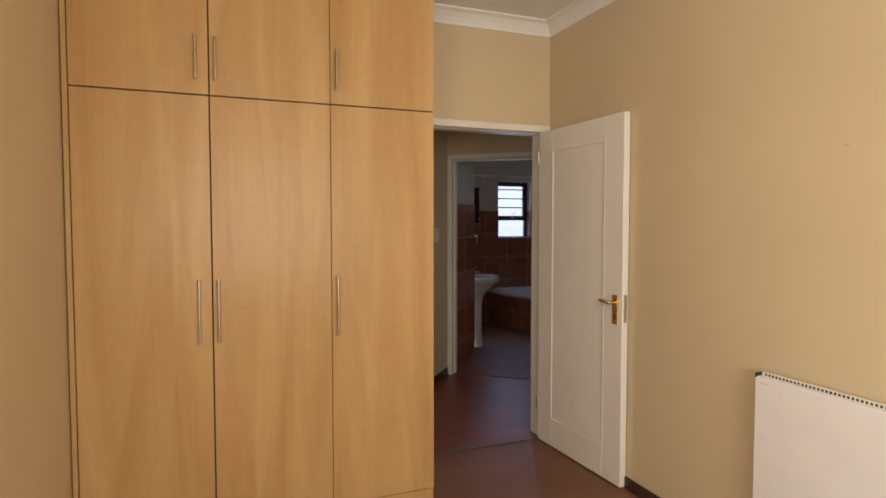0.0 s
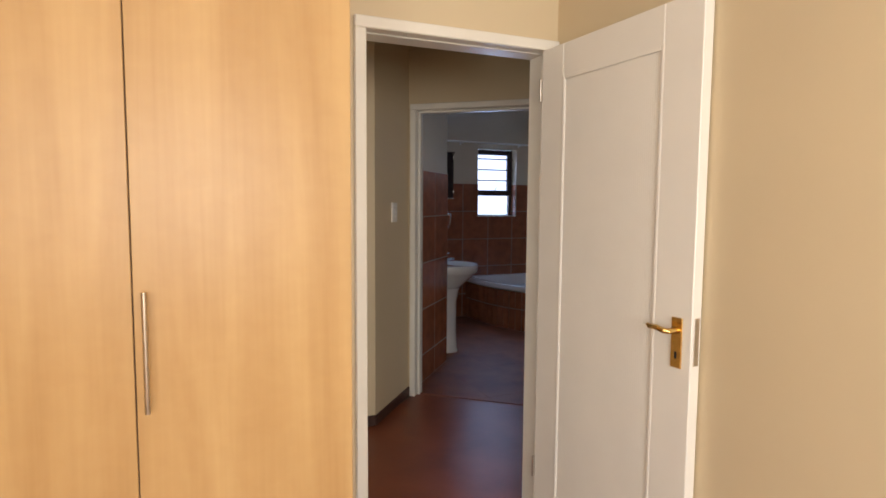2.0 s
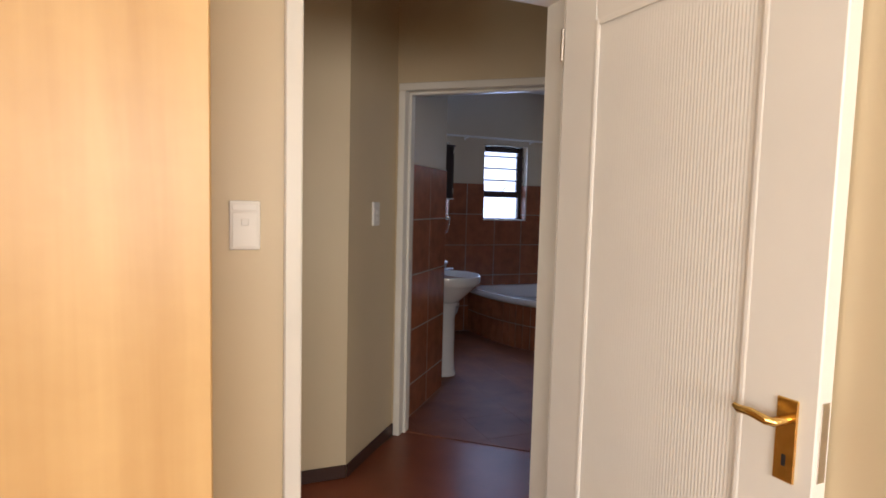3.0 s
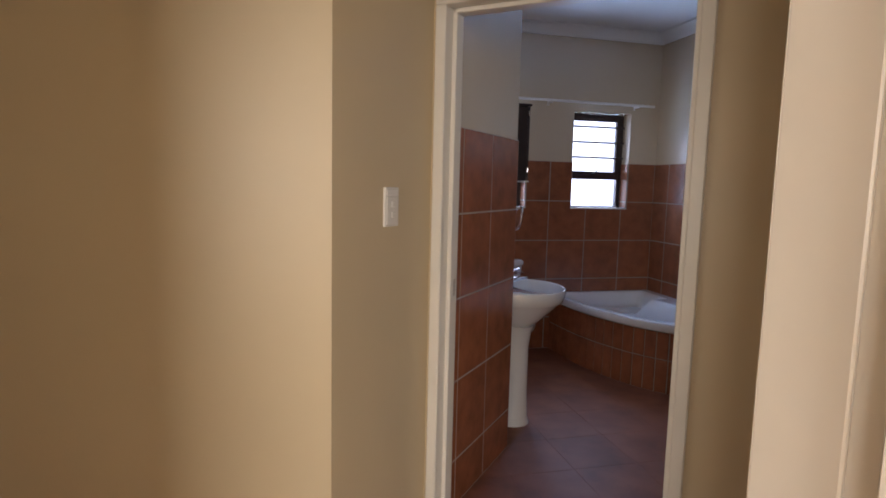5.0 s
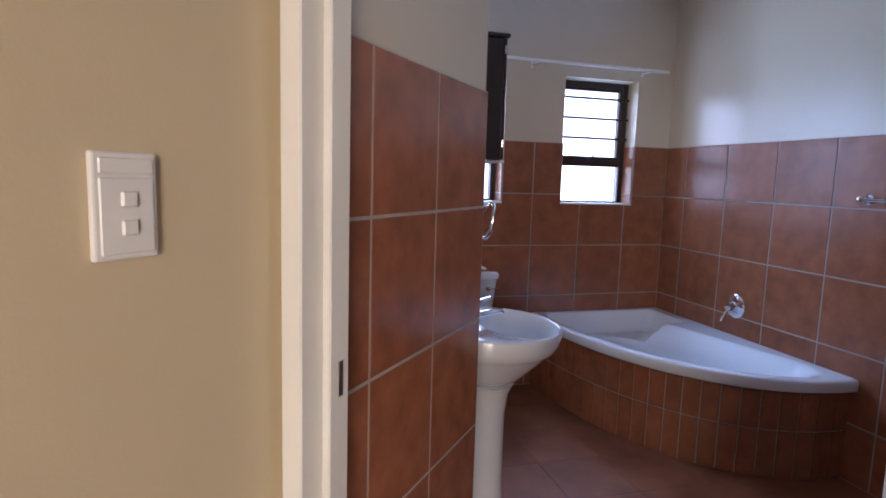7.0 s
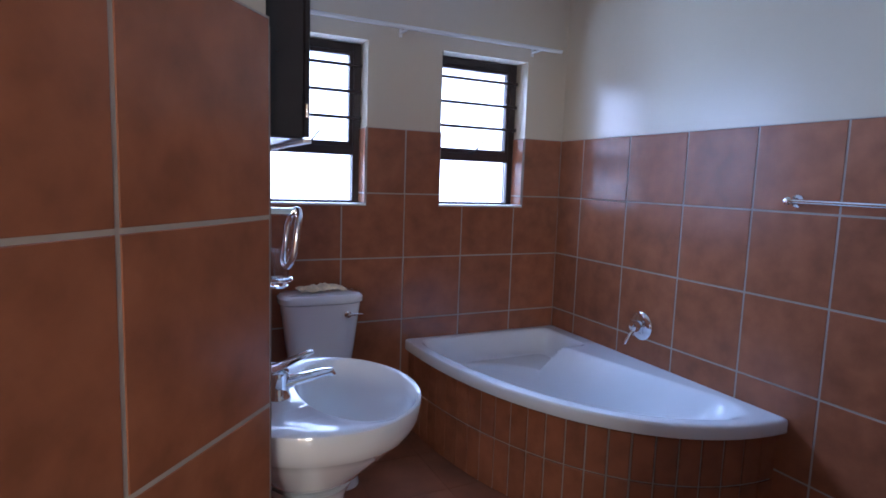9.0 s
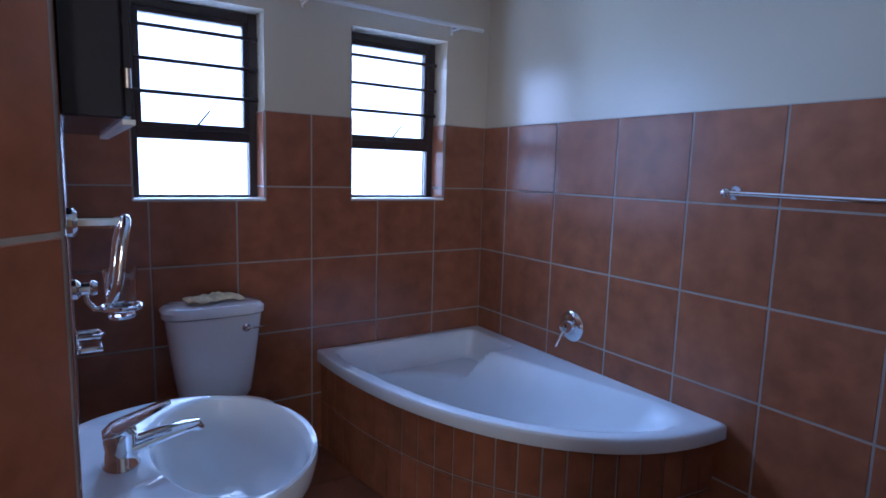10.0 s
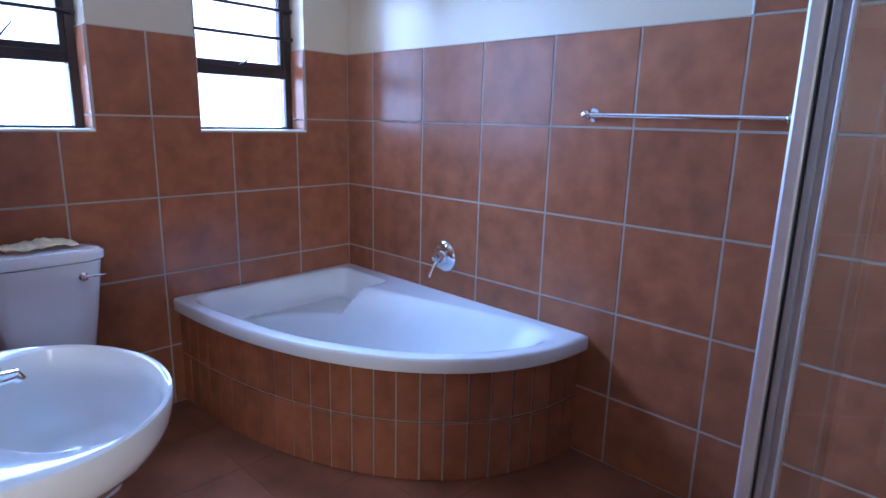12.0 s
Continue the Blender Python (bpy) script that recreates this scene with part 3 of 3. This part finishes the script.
def basin():
    th = empty("pedestal_basin", pose(BASIN[0], BASIN[1], 0), "white ceramic oval basin on a tall pedestal", "basin")
    n = 56

    def ring(k, z, cut=0.0, sh=0.0):
        out = []
        for i in range(n):
            t = 2 * math.pi * i / n
            x = 0.184 + sh + 0.250 * k * math.cos(t)
            y = 0.278 * k * math.sin(t)
            if math.cos(t) < 0:
                y = 0.278 * k * math.copysign(abs(math.sin(t)) ** 0.6, math.sin(t))
            out.append((max(cut, x), y, z))
        return out

    top = 0.832
    rings = [ring(0.28, 0.60, 0.012, -0.025), ring(0.40, 0.612, 0.012, -0.024), ring(0.55, 0.648, 0.008, -0.02), ring(0.70, 0.690, 0.004, -0.014), ring(0.83, 0.728, 0.002, -0.006), ring(0.90, 0.750, 0), ring(0.935, 0.757, 0),
             ring(0.982, 0.785, 0), ring(1.0, top - 0.012, 0), ring(0.99, top - 0.003, 0), ring(0.965, top, 0)]

    def bowl(k, z, sh):
        return [(0.268 + sh + 0.146 * k * math.cos(2 * math.pi * i / n), 0.232 * k * math.sin(2 * math.pi * i / n), z) for i in range(n)]

    rings += [bowl(1.03, top - 0.001, 0), bowl(1.0, top - 0.005, 0), bowl(0.965, top - 0.03, 0), bowl(0.88, top - 0.075, 0), bowl(0.7, top - 0.115, -0.005), bowl(0.42, top - 0.138, -0.01), bowl(0.12, top - 0.145, -0.012)]
    part("bowl", loft(bmesh.new(), rings), CERAMIC, th, smooth=True)

    def foot(wx, wy, z, sh=0.0):
        return [(0.152 + sh + wx * math.cos(2 * math.pi * i / 32), wy * math.sin(2 * math.pi * i / 32), z) for i in range(32)]

    part("pedestal", loft(bmesh.new(), [foot(0.098, 0.098, 0.001), foot(0.098, 0.098, 0.02), foot(0.088, 0.088, 0.05), foot(0.082, 0.08, 0.2), foot(0.082, 0.08, 0.48), foot(0.095, 0.1, 0.57), foot(0.11, 0.13, 0.612)]), CERAMIC, th, smooth=True)
    part("waste_rim", lathe(bmesh.new(), [(0.002, 0.004), (0.016, 0.004), (0.021, 0.0), (0.021, -0.004)], 20, pose(0.256, 0, top - 0.142)), CHROME, th, "chrome waste rim", smooth=True)
    part("waste_pipe", tube(bmesh.new(), [(0.04, -0.09, 0.10), (0.04, -0.09, 0.55)], 0.016, 12), BLACK, th, "black pipe behind the pedestal", smooth=True)
    part("stop_valve", tube(bmesh.new(), [(0.04, -0.09, 0.555), (0.04, -0.09, 0.59)], 0.018, 12), CHROME, th, smooth=True)
    return th


basin()


def mixer_tap():
    th = empty("mixer_tap", pose(BASIN[0] + 0.070, BASIN[1] - 0.01, 0.8315) @ Matrix.Diagonal((1.1, 1.35, 0.68, 1)), "chrome single-lever mixer tap on the basin", "tap")
    bm = lathe(bmesh.new(), [(0.029, 0), (0.029, 0.006), (0.0255, 0.012), (0.0245, 0.05), (0.026, 0.075), (0.025, 0.095), (0.013, 0.106)], 24)
    part("body", bm, CHROME, th, smooth=True)
    part("spout", tube(bmesh.new(), [(0.008, 0, 0.045), (0.05, 0, 0.058), (0.10, 0, 0.072), (0.118, 0, 0.073), (0.122, 0, 0.060)], [0.021, 0.019, 0.016, 0.014, 0.011], 14), CHROME, th, smooth=True)
    lever = loft(bmesh.new(), [[(x, w * math.cos(a), z + hh * math.sin(a)) for a in (2 * math.pi * i / 12 for i in range(12))]
                               for x, z, w, hh in ((-0.026, 0.090, 0.014, 0.008), (-0.012, 0.102, 0.021, 0.014), (0.012, 0.116, 0.021, 0.013), (0.040, 0.132, 0.017, 0.009), (0.066, 0.148, 0.015, 0.007), (0.078, 0.154, 0.010, 0.005))])
    part("lever", lever, CHROME, th, smooth=True)


mixer_tap()


def towel_ring():
    th = empty("towel_ring", pose(BX, -1.62, 1.295), "chrome towel ring on a flat wall arm", "towel ring")
    part("rosette", lathe(bmesh.new(), [(0.022, 0.001), (0.022, 0.008), (0.015, 0.014)], 20, pose(0.008, 0, 0, 0, 90, 0)), CHROME, th, smooth=True)
    part("arm", boxes(((0.015, -0.014, -0.008), (0.080, 0.014, 0.008)), bevel=0.004, seg=2), CHROME, th)
    pts = []
    for i in range(33):
        t = math.pi / 2 + 2 * math.pi * i / 32
        c, s = math.cos(t), math.sin(t)
        pts.append((0.072 + 0.012 * s, 0.052 * math.copysign(abs(c) ** 0.7, c), -0.055 + 0.060 * math.copysign(abs(s) ** 0.7, s)))
    part("ring", tube(bmesh.new(), pts, 0.0068, 12), CHROME, th, smooth=True)


def tumbler_holder():
    th = empty("tumbler_holder", pose(BX, -1.35, 1.105), "chrome wall bracket with a holder ring", "tumbler holder")
    part("rosette", lathe(bmesh.new(), [(0.02, 0.001), (0.02, 0.008), (0.012, 0.016), (0.012, 0.03), (0.016, 0.034), (0.012, 0.042)], 20, pose(0.009, 0, 0.04, 0, 90, 0)), CHROME, th, smooth=True)
    part("arm", tube(bmesh.new(), [(0.03, 0, 0.04), (0.034, 0, 0.015), (0.045, 0, 0.0), (0.057, 0, -0.002)], 0.005), CHROME, th, smooth=True)
    part("ring", tube(bmesh.new(), [(0.090 + 0.034 * math.cos(2 * math.pi * i / 24), 0.034 * math.sin(2 * math.pi * i / 24), 0) for i in range(25)], 0.005, 8), CHROME, th, smooth=True)
    part("base_dish", lathe(bmesh.new(), [(0.002, -0.022), (0.022, -0.022), (0.026, -0.016), (0.02, -0.0165), (0.002, -0.0165)], 20, pose(0.090, 0, 0)), CHROME, th, smooth=True)
    g = part("tooth_glass", lathe(bmesh.new(), [(0.002, -0.016), (0.023, -0.016), (0.026, 0), (0.0295, 0.075), (0.0275, 0.075), (0.024, -0.008), (0.002, -0.008)], 28), TUMBLER, smooth=True)
    g.matrix_world = pose(BX + 0.090, -1.35, 1.1055)
    tagged(g, "clear glass tumbler standing in the chrome holder", "tumbler")


def soap_dish():
    th = empty("soap_dish", pose(BX, -1.17, 0.985), "small chrome soap dish bracket on the tiled wall", "soap dish")
    part("back_plate", boxes(((0.009, -0.03, -0.012), (0.016, 0.03, 0.034)), bevel=0.003), CHROME, th)
    part("rail", tube(bmesh.new(), [(0.014, -0.025, 0.024), (0.055, -0.027, 0.024), (0.062, 0, 0.024), (0.055, 0.027, 0.024), (0.014, 0.025, 0.024)], 0.005), CHROME, th, smooth=True)
    part("dish", boxes(((0.015, -0.03, -0.010), (0.062, 0.03, 0.002)), bevel=0.005, seg=2), CHROME, th)


towel_ring()
tumbler_holder()
soap_dish()


def mirror_cabinet():
    th = empty("mirror_cabinet", pose(BX, -1.69, 1.435), "dark stained wall cabinet with mirror front above basin", "cabinet")
    part("body", boxes(((0.009, 0, 0.008), (0.083, 0.62, 0.395)), bevel=0.003), CAB_BROWN, th)
    part("cornice", boxes(((0.009, -0.008, 0.3955), (0.101, 0.628, 0.408)), bevel=0.002), CAB_BROWN, th)
    part("shelf_lip", boxes(((0.080, -0.004, 0.0), (0.097, 0.622, 0.0075)), bevel=0.001), PLASTIC, th, "white lower edge strip")
    for y in (0.003, 0.314):
        d = part("door", boxes(((0.084, y, 0.012), (0.095, y + 0.303, 0.392)), bevel=0.002), CAB_BROWN, th)
        part("mirror", boxes(((0.0952, y + 0.03, 0.04), (0.0962, y + 0.273, 0.365))), MIRROR, d, "mirror glass")
        for z in (0.05, 0.345):
            part("hinge", tube(bmesh.new(), [(0.089, y - 0.003, z), (0.089, y - 0.003, z + 0.026)], 0.005), CHROME, d, smooth=True)


mirror_cabinet()


def rounded(w, d, z, cx, cy, p=4.0, n=40):
    """A rounded-rectangle ring."""
    out = []
    for i in range(n):
        t = 2 * math.pi * i / n
        c, s = math.cos(t), math.sin(t)
        out.append((cx + w * math.copysign(abs(c) ** (2 / p), c), cy + d * math.copysign(abs(s) ** (2 / p), s), z))
    return out


def toilet():
    x = -1.478
    th = empty("toilet", pose(x, 0, 0), "white ceramic close-coupled toilet with tapered cistern", "toilet")
    part("cistern", loft(bmesh.new(), [rounded(0.135, 0.075, 0.40, 0, -0.10), rounded(0.148, 0.082, 0.43, 0, -0.105), rounded(0.166, 0.088, 0.56, 0, -0.108), rounded(0.192, 0.092, 0.765, 0, -0.112)]), CERAMIC, th, smooth=True)
    part("cistern_lid", loft(bmesh.new(), [rounded(0.180, 0.085, 0.766, 0, -0.113), rounded(0.182, 0.087, 0.770, 0, -0.113), rounded(0.202, 0.100, 0.7725, 0, -0.113), rounded(0.203, 0.101, 0.797, 0, -0.113), rounded(0.186, 0.093, 0.812, 0, -0.113), rounded(0.12, 0.05, 0.816, 0, -0.113)]), CERAMIC, th, smooth=True)
    bm = lathe(bmesh.new(), [(0.017, 0), (0.017, 0.010), (0.010, 0.018)], 16, pose(0.112, -0.2015, 0.715, 90, 0, 0))
    tube(bm, [(0.112, -0.214, 0.715), (0.150, -0.222, 0.716), (0.182, -0.222, 0.716)], [0.006, 0.005, 0.0035], 10)
    part("flush_lever", bm, CHROME, th, "chrome flush lever", smooth=True)
    part("bowl", loft(bmesh.new(), [rounded(0.11, 0.21, 0.001, 0, -0.33, 3), rounded(0.10, 0.19, 0.10, 0, -0.33, 2.6), rounded(0.12, 0.20, 0.22, 0, -0.36, 2.4), rounded(0.175, 0.245, 0.34, 0, -0.43, 2.3), rounded(0.182, 0.255, 0.392, 0, -0.435, 2.3), rounded(0.15, 0.22, 0.3985, 0, -0.435, 2.3)]), CERAMIC, th, smooth=True)
    part("seat_lid", loft(bmesh.new(), [rounded(0.182, 0.225, 0.3995, 0, -0.435, 2.3), rounded(0.188, 0.23, 0.408, 0, -0.435, 2.3), rounded(0.185, 0.228, 0.428, 0, -0.435, 2.3), rounded(0.14, 0.18, 0.436, 0, -0.435, 2.3)]), PLASTIC, th, smooth=True)


toilet()

bm = bmesh.new()
bmesh.ops.create_grid(bm, x_segments=26, y_segments=12, size=0.5)
for v in bm.verts:
    r = noise.noise(Vector((v.co.x * 9, v.co.y * 7, 1.3)))
    e = 1 - max(abs(v.co.x), abs(v.co.y)) * 1.9
    v.co = Vector((v.co.x * 0.22, v.co.y * 0.09 + 0.01 * math.sin(v.co.x * 9), 0.014 + 0.026 * max(0, e) + 0.012 * r))
bmesh.ops.solidify(bm, geom=bm.faces[:], thickness=0.004)
pk = part("wrapped_packet", bm, PAPER, smooth=True)
pk.matrix_world = pose(-1.475, -0.12, 0.8185, 0, 0, 7)
tagged(pk, "crumpled cream paper packet lying on the cistern", "packet")


def bath_mixer():
    th = empty("bath_mixer", pose(-0.0105, -0.745, 0.682), "round chrome wall mixer with lever above the bath", "tap")
    part("cover_plate", lathe(bmesh.new(), [(0.072, 0), (0.072, 0.004), (0.062, 0.013), (0.03, 0.018)], 32, pose(0, 0, 0, 0, -90, 0)), CHROME, th, smooth=True)
    part("hub", lathe(bmesh.new(), [(0.028, 0.012), (0.028, 0.045), (0.024, 0.058), (0.006, 0.064)], 24, pose(0, 0, 0, 0, -90, 0)), CHROME, th, smooth=True)
    part("lever", tube(bmesh.new(), [(-0.045, 0, -0.01), (-0.062, 0.003, -0.035), (-0.085, 0.008, -0.070), (-0.090, 0.010, -0.088)], [0.011, 0.010, 0.009, 0.006], 12), CHROME, th, smooth=True)


bath_mixer()


def towel_rail():
    th = empty("towel_rail", pose(0, 0, 1.338), "chrome single bar towel rail on the tiled wall", "towel rail")
    part("bar", tube(bmesh.new(), [(-0.062, -1.455, 0), (-0.062, -2.145, -0.004)], 0.0085, 14), CHROME, th, smooth=True)
    for y, z in ((-1.475, 0), (-2.125, -0.004)):
        part("post", lathe(bmesh.new(), [(0.024, 0), (0.024, 0.006), (0.013, 0.014), (0.011, 0.04), (0.015, 0.05), (0.015, 0.062), (0.006, 0.066)], 20, pose(-0.0105, y, z, 0, -90, 0)), CHROME, th, smooth=True)


towel_rail()


def shower():
    """Framed glass enclosure in the corner: a corner post, a front and a return."""
    px, py, top = -0.885, -2.332, 1.95
    th = empty("shower_enclosure", pose(0, 0, 0), "aluminium framed glass shower enclosure in the corner", "shower")
    part("corner_post", boxes(((px - 0.016, py - 0.013, 0.06), (px + 0.016, py + 0.013, top)), bevel=0.005, seg=2), ALU, th)
    part("seal", boxes(((px - 0.010, py - 0.0172, 0.085), (px + 0.010, py - 0.0135, top - 0.02))), BLACK, th, "dark rubber door seal")
    part("door_stile", boxes(((px - 0.012, py - 0.031, 0.085), (px + 0.012, py - 0.0175, top - 0.02)), bevel=0.003, seg=2), DULL_ALU, th, "dull anodised door stile")
    part("glazing_channel", boxes(((px - 0.007, py - 0.0415, 0.085), (px + 0.007, py - 0.0312, top - 0.02))), DULL_ALU, th)
    part("glazing_bead", boxes(((px - 0.012, py - 0.048, 0.085), (px + 0.012, py - 0.0417, top - 0.02)), bevel=0.002), ALU, th)
    part("head_rail", boxes(((px + 0.0165, py - 0.016, top - 0.04), (-0.0105, py + 0.016, top)), bevel=0.003), ALU, th)
    part("head_rail", boxes(((px - 0.016, SOUTH + 0.012, top - 0.018), (px + 0.016, py - 0.0135, top)), bevel=0.003), ALU, th)
    part("sill_rail", boxes(((px - 0.018, SOUTH + 0.012, 0.06), (px + 0.018, py - 0.0135, 0.084)), bevel=0.003), ALU, th)
    part("kerb", boxes(((px - 0.05, SOUTH + 0.012, 0.0065), (px + 0.05, py + 0.05, 0.0595)), ((px + 0.05, py - 0.05, 0.0065), (-0.0105, py + 0.05, 0.0595)), bevel=0.004), FLOOR_TILE, th, "low tiled shower kerb")
    for nm, lo, hi in (("glass_panel", (px + 0.0165, py - 0.003, 0.06), (-0.0105, py + 0.003, top - 0.04)), ("glass_door", (px - 0.003, SOUTH + 0.02, 0.085), (px + 0.003, py - 0.0482, top - 0.02))):
        g = part(nm, boxes((lo, hi)), SHOWER_GLASS, th)
        g.visible_shadow = False


shower()


# ---- tiles ----
_tile_mesh = {}


def tile_mesh(w, h, mat, t=0.008, e=0.0022):
    """A tile with softened edges, lying in x and z, its face towards -y."""
    key = (round(w, 3), round(h, 3), mat.name)
    if key not in _tile_mesh:
        bm = bmesh.new()
        loft(bm, [[(0, 0, 0), (w, 0, 0), (w, 0, h), (0, 0, h)], [(0, -t + e, 0), (w, -t + e, 0), (w, -t + e, h), (0, -t + e, h)],
                  [(e, -t, e), (w - e, -t, e), (w - e, -t, h - e), (e, -t, h - e)]], False, True)
        bmesh.ops.recalc_face_normals(bm, faces=bm.faces)
        me = bpy.data.meshes.new("tile")
        bm.to_mesh(me)
        bm.free()
        me.materials.append(mat)
        _tile_mesh[key] = me
    return _tile_mesh[key]


ROWS = (0.006, 0.285, 0.620, 0.957, 1.295, 1.630)
G = 0.0032


def tiling(p, q, joints, rows, parent_label, holes=()):
    """Grout bed and tiles on a wall face; joints run along p to q, in metres from p; holes (u0, u1, z0, z1) are left open."""
    length = math.hypot(q[0] - p[0], q[1] - p[1])
    us = [0] + [j for j in joints if 0.02 < j < length - 0.02] + [length]
    m = along(p, q)
    cells, cut = [], []
    for a, b in zip(us, us[1:]):
        for c, d in zip(rows, rows[1:]):
            rects = [(a + G, b - G, c + G, d - G)]
            for h in holes:
                out = []
                for r in rects:
                    if r[1] <= h[0] or r[0] >= h[1] or r[3] <= h[2] or r[2] >= h[3]:
                        out.append(r)
                        continue
                    sides = [x for x in ((r[0], h[0]), (h[1], r[1])) if x[1] - x[0] > 0.012]
                    if r[2] < h[2] - 0.012 and sides:
                        x0, x1 = sides[0]
                        notch = (x1, r[1]) if x0 == r[0] else (r[0], x0)
                        cut.append((r, notch, h[2]))
                    elif r[2] < h[2] - 0.012:
                        out.append((r[0], r[1], r[2], h[2]))
                    else:
                        out += [(x0, x1, r[2], r[3]) for x0, x1 in sides]
                rects = out
            cells += [r for r in rects if r[1] - r[0] > 0.012 and r[3] - r[2] > 0.012]
    bm = bmesh.new()
    for r in cells:
        box(bm, (max(0.0, r[0] - G), -0.0073, r[2] - G), (min(length, r[1] + G), -0.0012, r[3] + G))
    for r, notch, z in cut:
        box(bm, (max(0.0, r[0] - G), -0.0073, r[2] - G), (min(length, r[1] + G), -0.0012, z))
        u0, u1 = (r[0], notch[0]) if notch[1] == r[1] else (notch[1], r[1])
        box(bm, (max(0.0, u0 - G), -0.0073, z), (min(length, u1), -0.0012, r[3] + G))
    bed = part("tiled_wall", bm, GROUT)
    bed.matrix_world = m
    tagged(bed, parent_label, "wall tiles", kind="structure")
    for r in cells:
        o = new("tile", tile_mesh(r[1] - r[0], r[3] - r[2], TILE))
        o.parent = bed
        o.location = (r[0], -0.0008, r[2])
    for r, (n0, n1), z in cut:
        if n1 == r[1]:
            ring = [(r[0], r[2]), (r[1], r[2]), (r[1], z), (n0, z), (n0, r[3]), (r[0], r[3])]
        else:
            ring = [(r[0], r[2]), (r[1], r[2]), (r[1], r[3]), (n1, r[3]), (n1, z), (r[0], z)]
        part("tile", loft(bmesh.new(), [[(u, y, w) for u, w in ring] for y in (-0.0008, -0.0088)]), TILE, bed)
    return bed


LBL = "terracotta wall tiles with pale grout lines"
tiling((BX + 0.009, 0), (-0.009, 0), [x - BX - 0.009 for x in (-1.695, -1.348, -1.008, -0.664, -0.325)], ROWS, LBL + " under the windows",
       [(a - BX - 0.009, b - BX - 0.009, WZ[0] - 0.01, WZ[1]) for a, b in WIN])
_rj = [0.213, 0.578, 0.941] + [1.288 + 0.339 * k for k in range(7)]
tiling((0, 0), (0, -1.967), _rj, ROWS, LBL + " above the bath")
tiling((0, -1.967), (0, SOUTH + 0.01), [j - 1.967 for j in _rj if j > 2.0], ROWS + (1.965, 2.30), LBL + " to full height in the shower")
tiling(TEND, (BX, -0.009), [0.35 * k + 0.2 for k in range(6)], ROWS, LBL + " behind the basin")
_e0 = un(-0.03, 0.105)
tiling(_e0, TEND, [0.170, 0.488], (0.006, 0.222, 0.580, 0.938, 1.294, 1.646), LBL + " beside the bathroom doorway")
tiling((-0.01, SOUTH), (-1.2, SOUTH), [0.35 * k for k in range(1, 5)], ROWS + (1.965, 2.30), LBL + " at the back of the shower")
# white trim at the stepped end of the tiling and tiled window reveals
tagged(part("tile_trim", boxes(((-0.0115, -1.969, 1.632), (-0.001, -1.962, 2.30)), bevel=0.001), PLASTIC), "thin white edge trim of the shower tiles", "tile trim", kind="structure")
for _a, _b in WIN:
    for _x, _r in ((_b, ((_b, 0), (_b, 0.112))), (_a, ((_a, 0.112), (_a, 0)))):
        p, q = _r
        tiling(q, p, [], (WZ[0] + 0.002, 1.295, 1.630), "narrow terracotta tiles lining the window reveal")

# bath surround tiles: two rows of narrow upright tiles round the curve
_pts = [bath_edge(i / 600 * math.pi / 2, _ek) for i in range(601)]
_len = [0.0]
for _p, _q in zip(_pts, _pts[1:]):
    _len.append(_len[-1] + math.dist(_p, _q))
_count = 23
_step = _len[-1] / _count
for _i in range(_count):
    def _at(s):
        k = min(range(601), key=lambda j: abs(_len[j] - s))
        return _pts[k]
    p, q = _at(_i * _step), _at((_i + 1) * _step)
    w = math.dist(p, q)
    for z0, z1 in ((0.006, 0.243), (0.243, 0.436)):
        o = new("tile", tile_mesh(w - 0.007, z1 - z0 - 0.007, TILE))
        o.parent = SURROUND
        o.matrix_world = along(p, q) @ pose(0.0035, 0.0, z0 + 0.0035)

# bathroom floor tiles
_poly = [un(-0.03, 0.05), un(-0.03, 0.13), TEND, (BX, 0), (0, 0), (0, SOUTH), (-1.25, SOUTH), un(0.95, 0.05)]
slab("floor_bathroom", _poly, -0.1, 0.0045, FLOOR_GROUT, "terracotta tiled bathroom floor with thin joints", "floor")
_bed = bpy.data.objects["floor_bathroom"]


for _i in range(8):
    for _j in range(12):
        x0, y0 = -0.345 * (_i + 1), -0.345 * (_j + 1)
        c = [(x0 + 0.0007, y0 + 0.0007), (x0 + 0.3443, y0 + 0.0007), (x0 + 0.3443, y0 + 0.3443), (x0 + 0.0007, y0 + 0.3443)]
        side = [(x - JAMB[0]) * N[0] + (y - JAMB[1]) * N[1] - 0.05 for x, y in c]
        if max(side) < 0.01 or x0 > -0.1:
            continue
        if min(side) > 0:
            o = new("tile", tile_mesh(0.3436, 0.3436, FLOOR_TILE, 0.005, 0.0005))
            o.parent = _bed
            o.matrix_world = pose(x0 + 0.0007, y0 + 0.0007, 0.0012, -90, 0, 0)
            continue
        bm = bmesh.new()
        bm.faces.new([bm.verts.new((x, y, 0.0058)) for x, y in c])
        bmesh.ops.bisect_plane(bm, geom=bm.verts[:] + bm.edges[:] + bm.faces[:], plane_co=(*un(0, 0.052), 0), plane_no=(-N[0], -N[1], 0), clear_outer=True)
        ex = bmesh.ops.extrude_face_region(bm, geom=bm.faces[:])["geom"]
        for v in ex:
            if isinstance(v, bmesh.types.BMVert):
                v.co.z = 0.0012
        part("tile", bm, FLOOR_TILE, _bed)
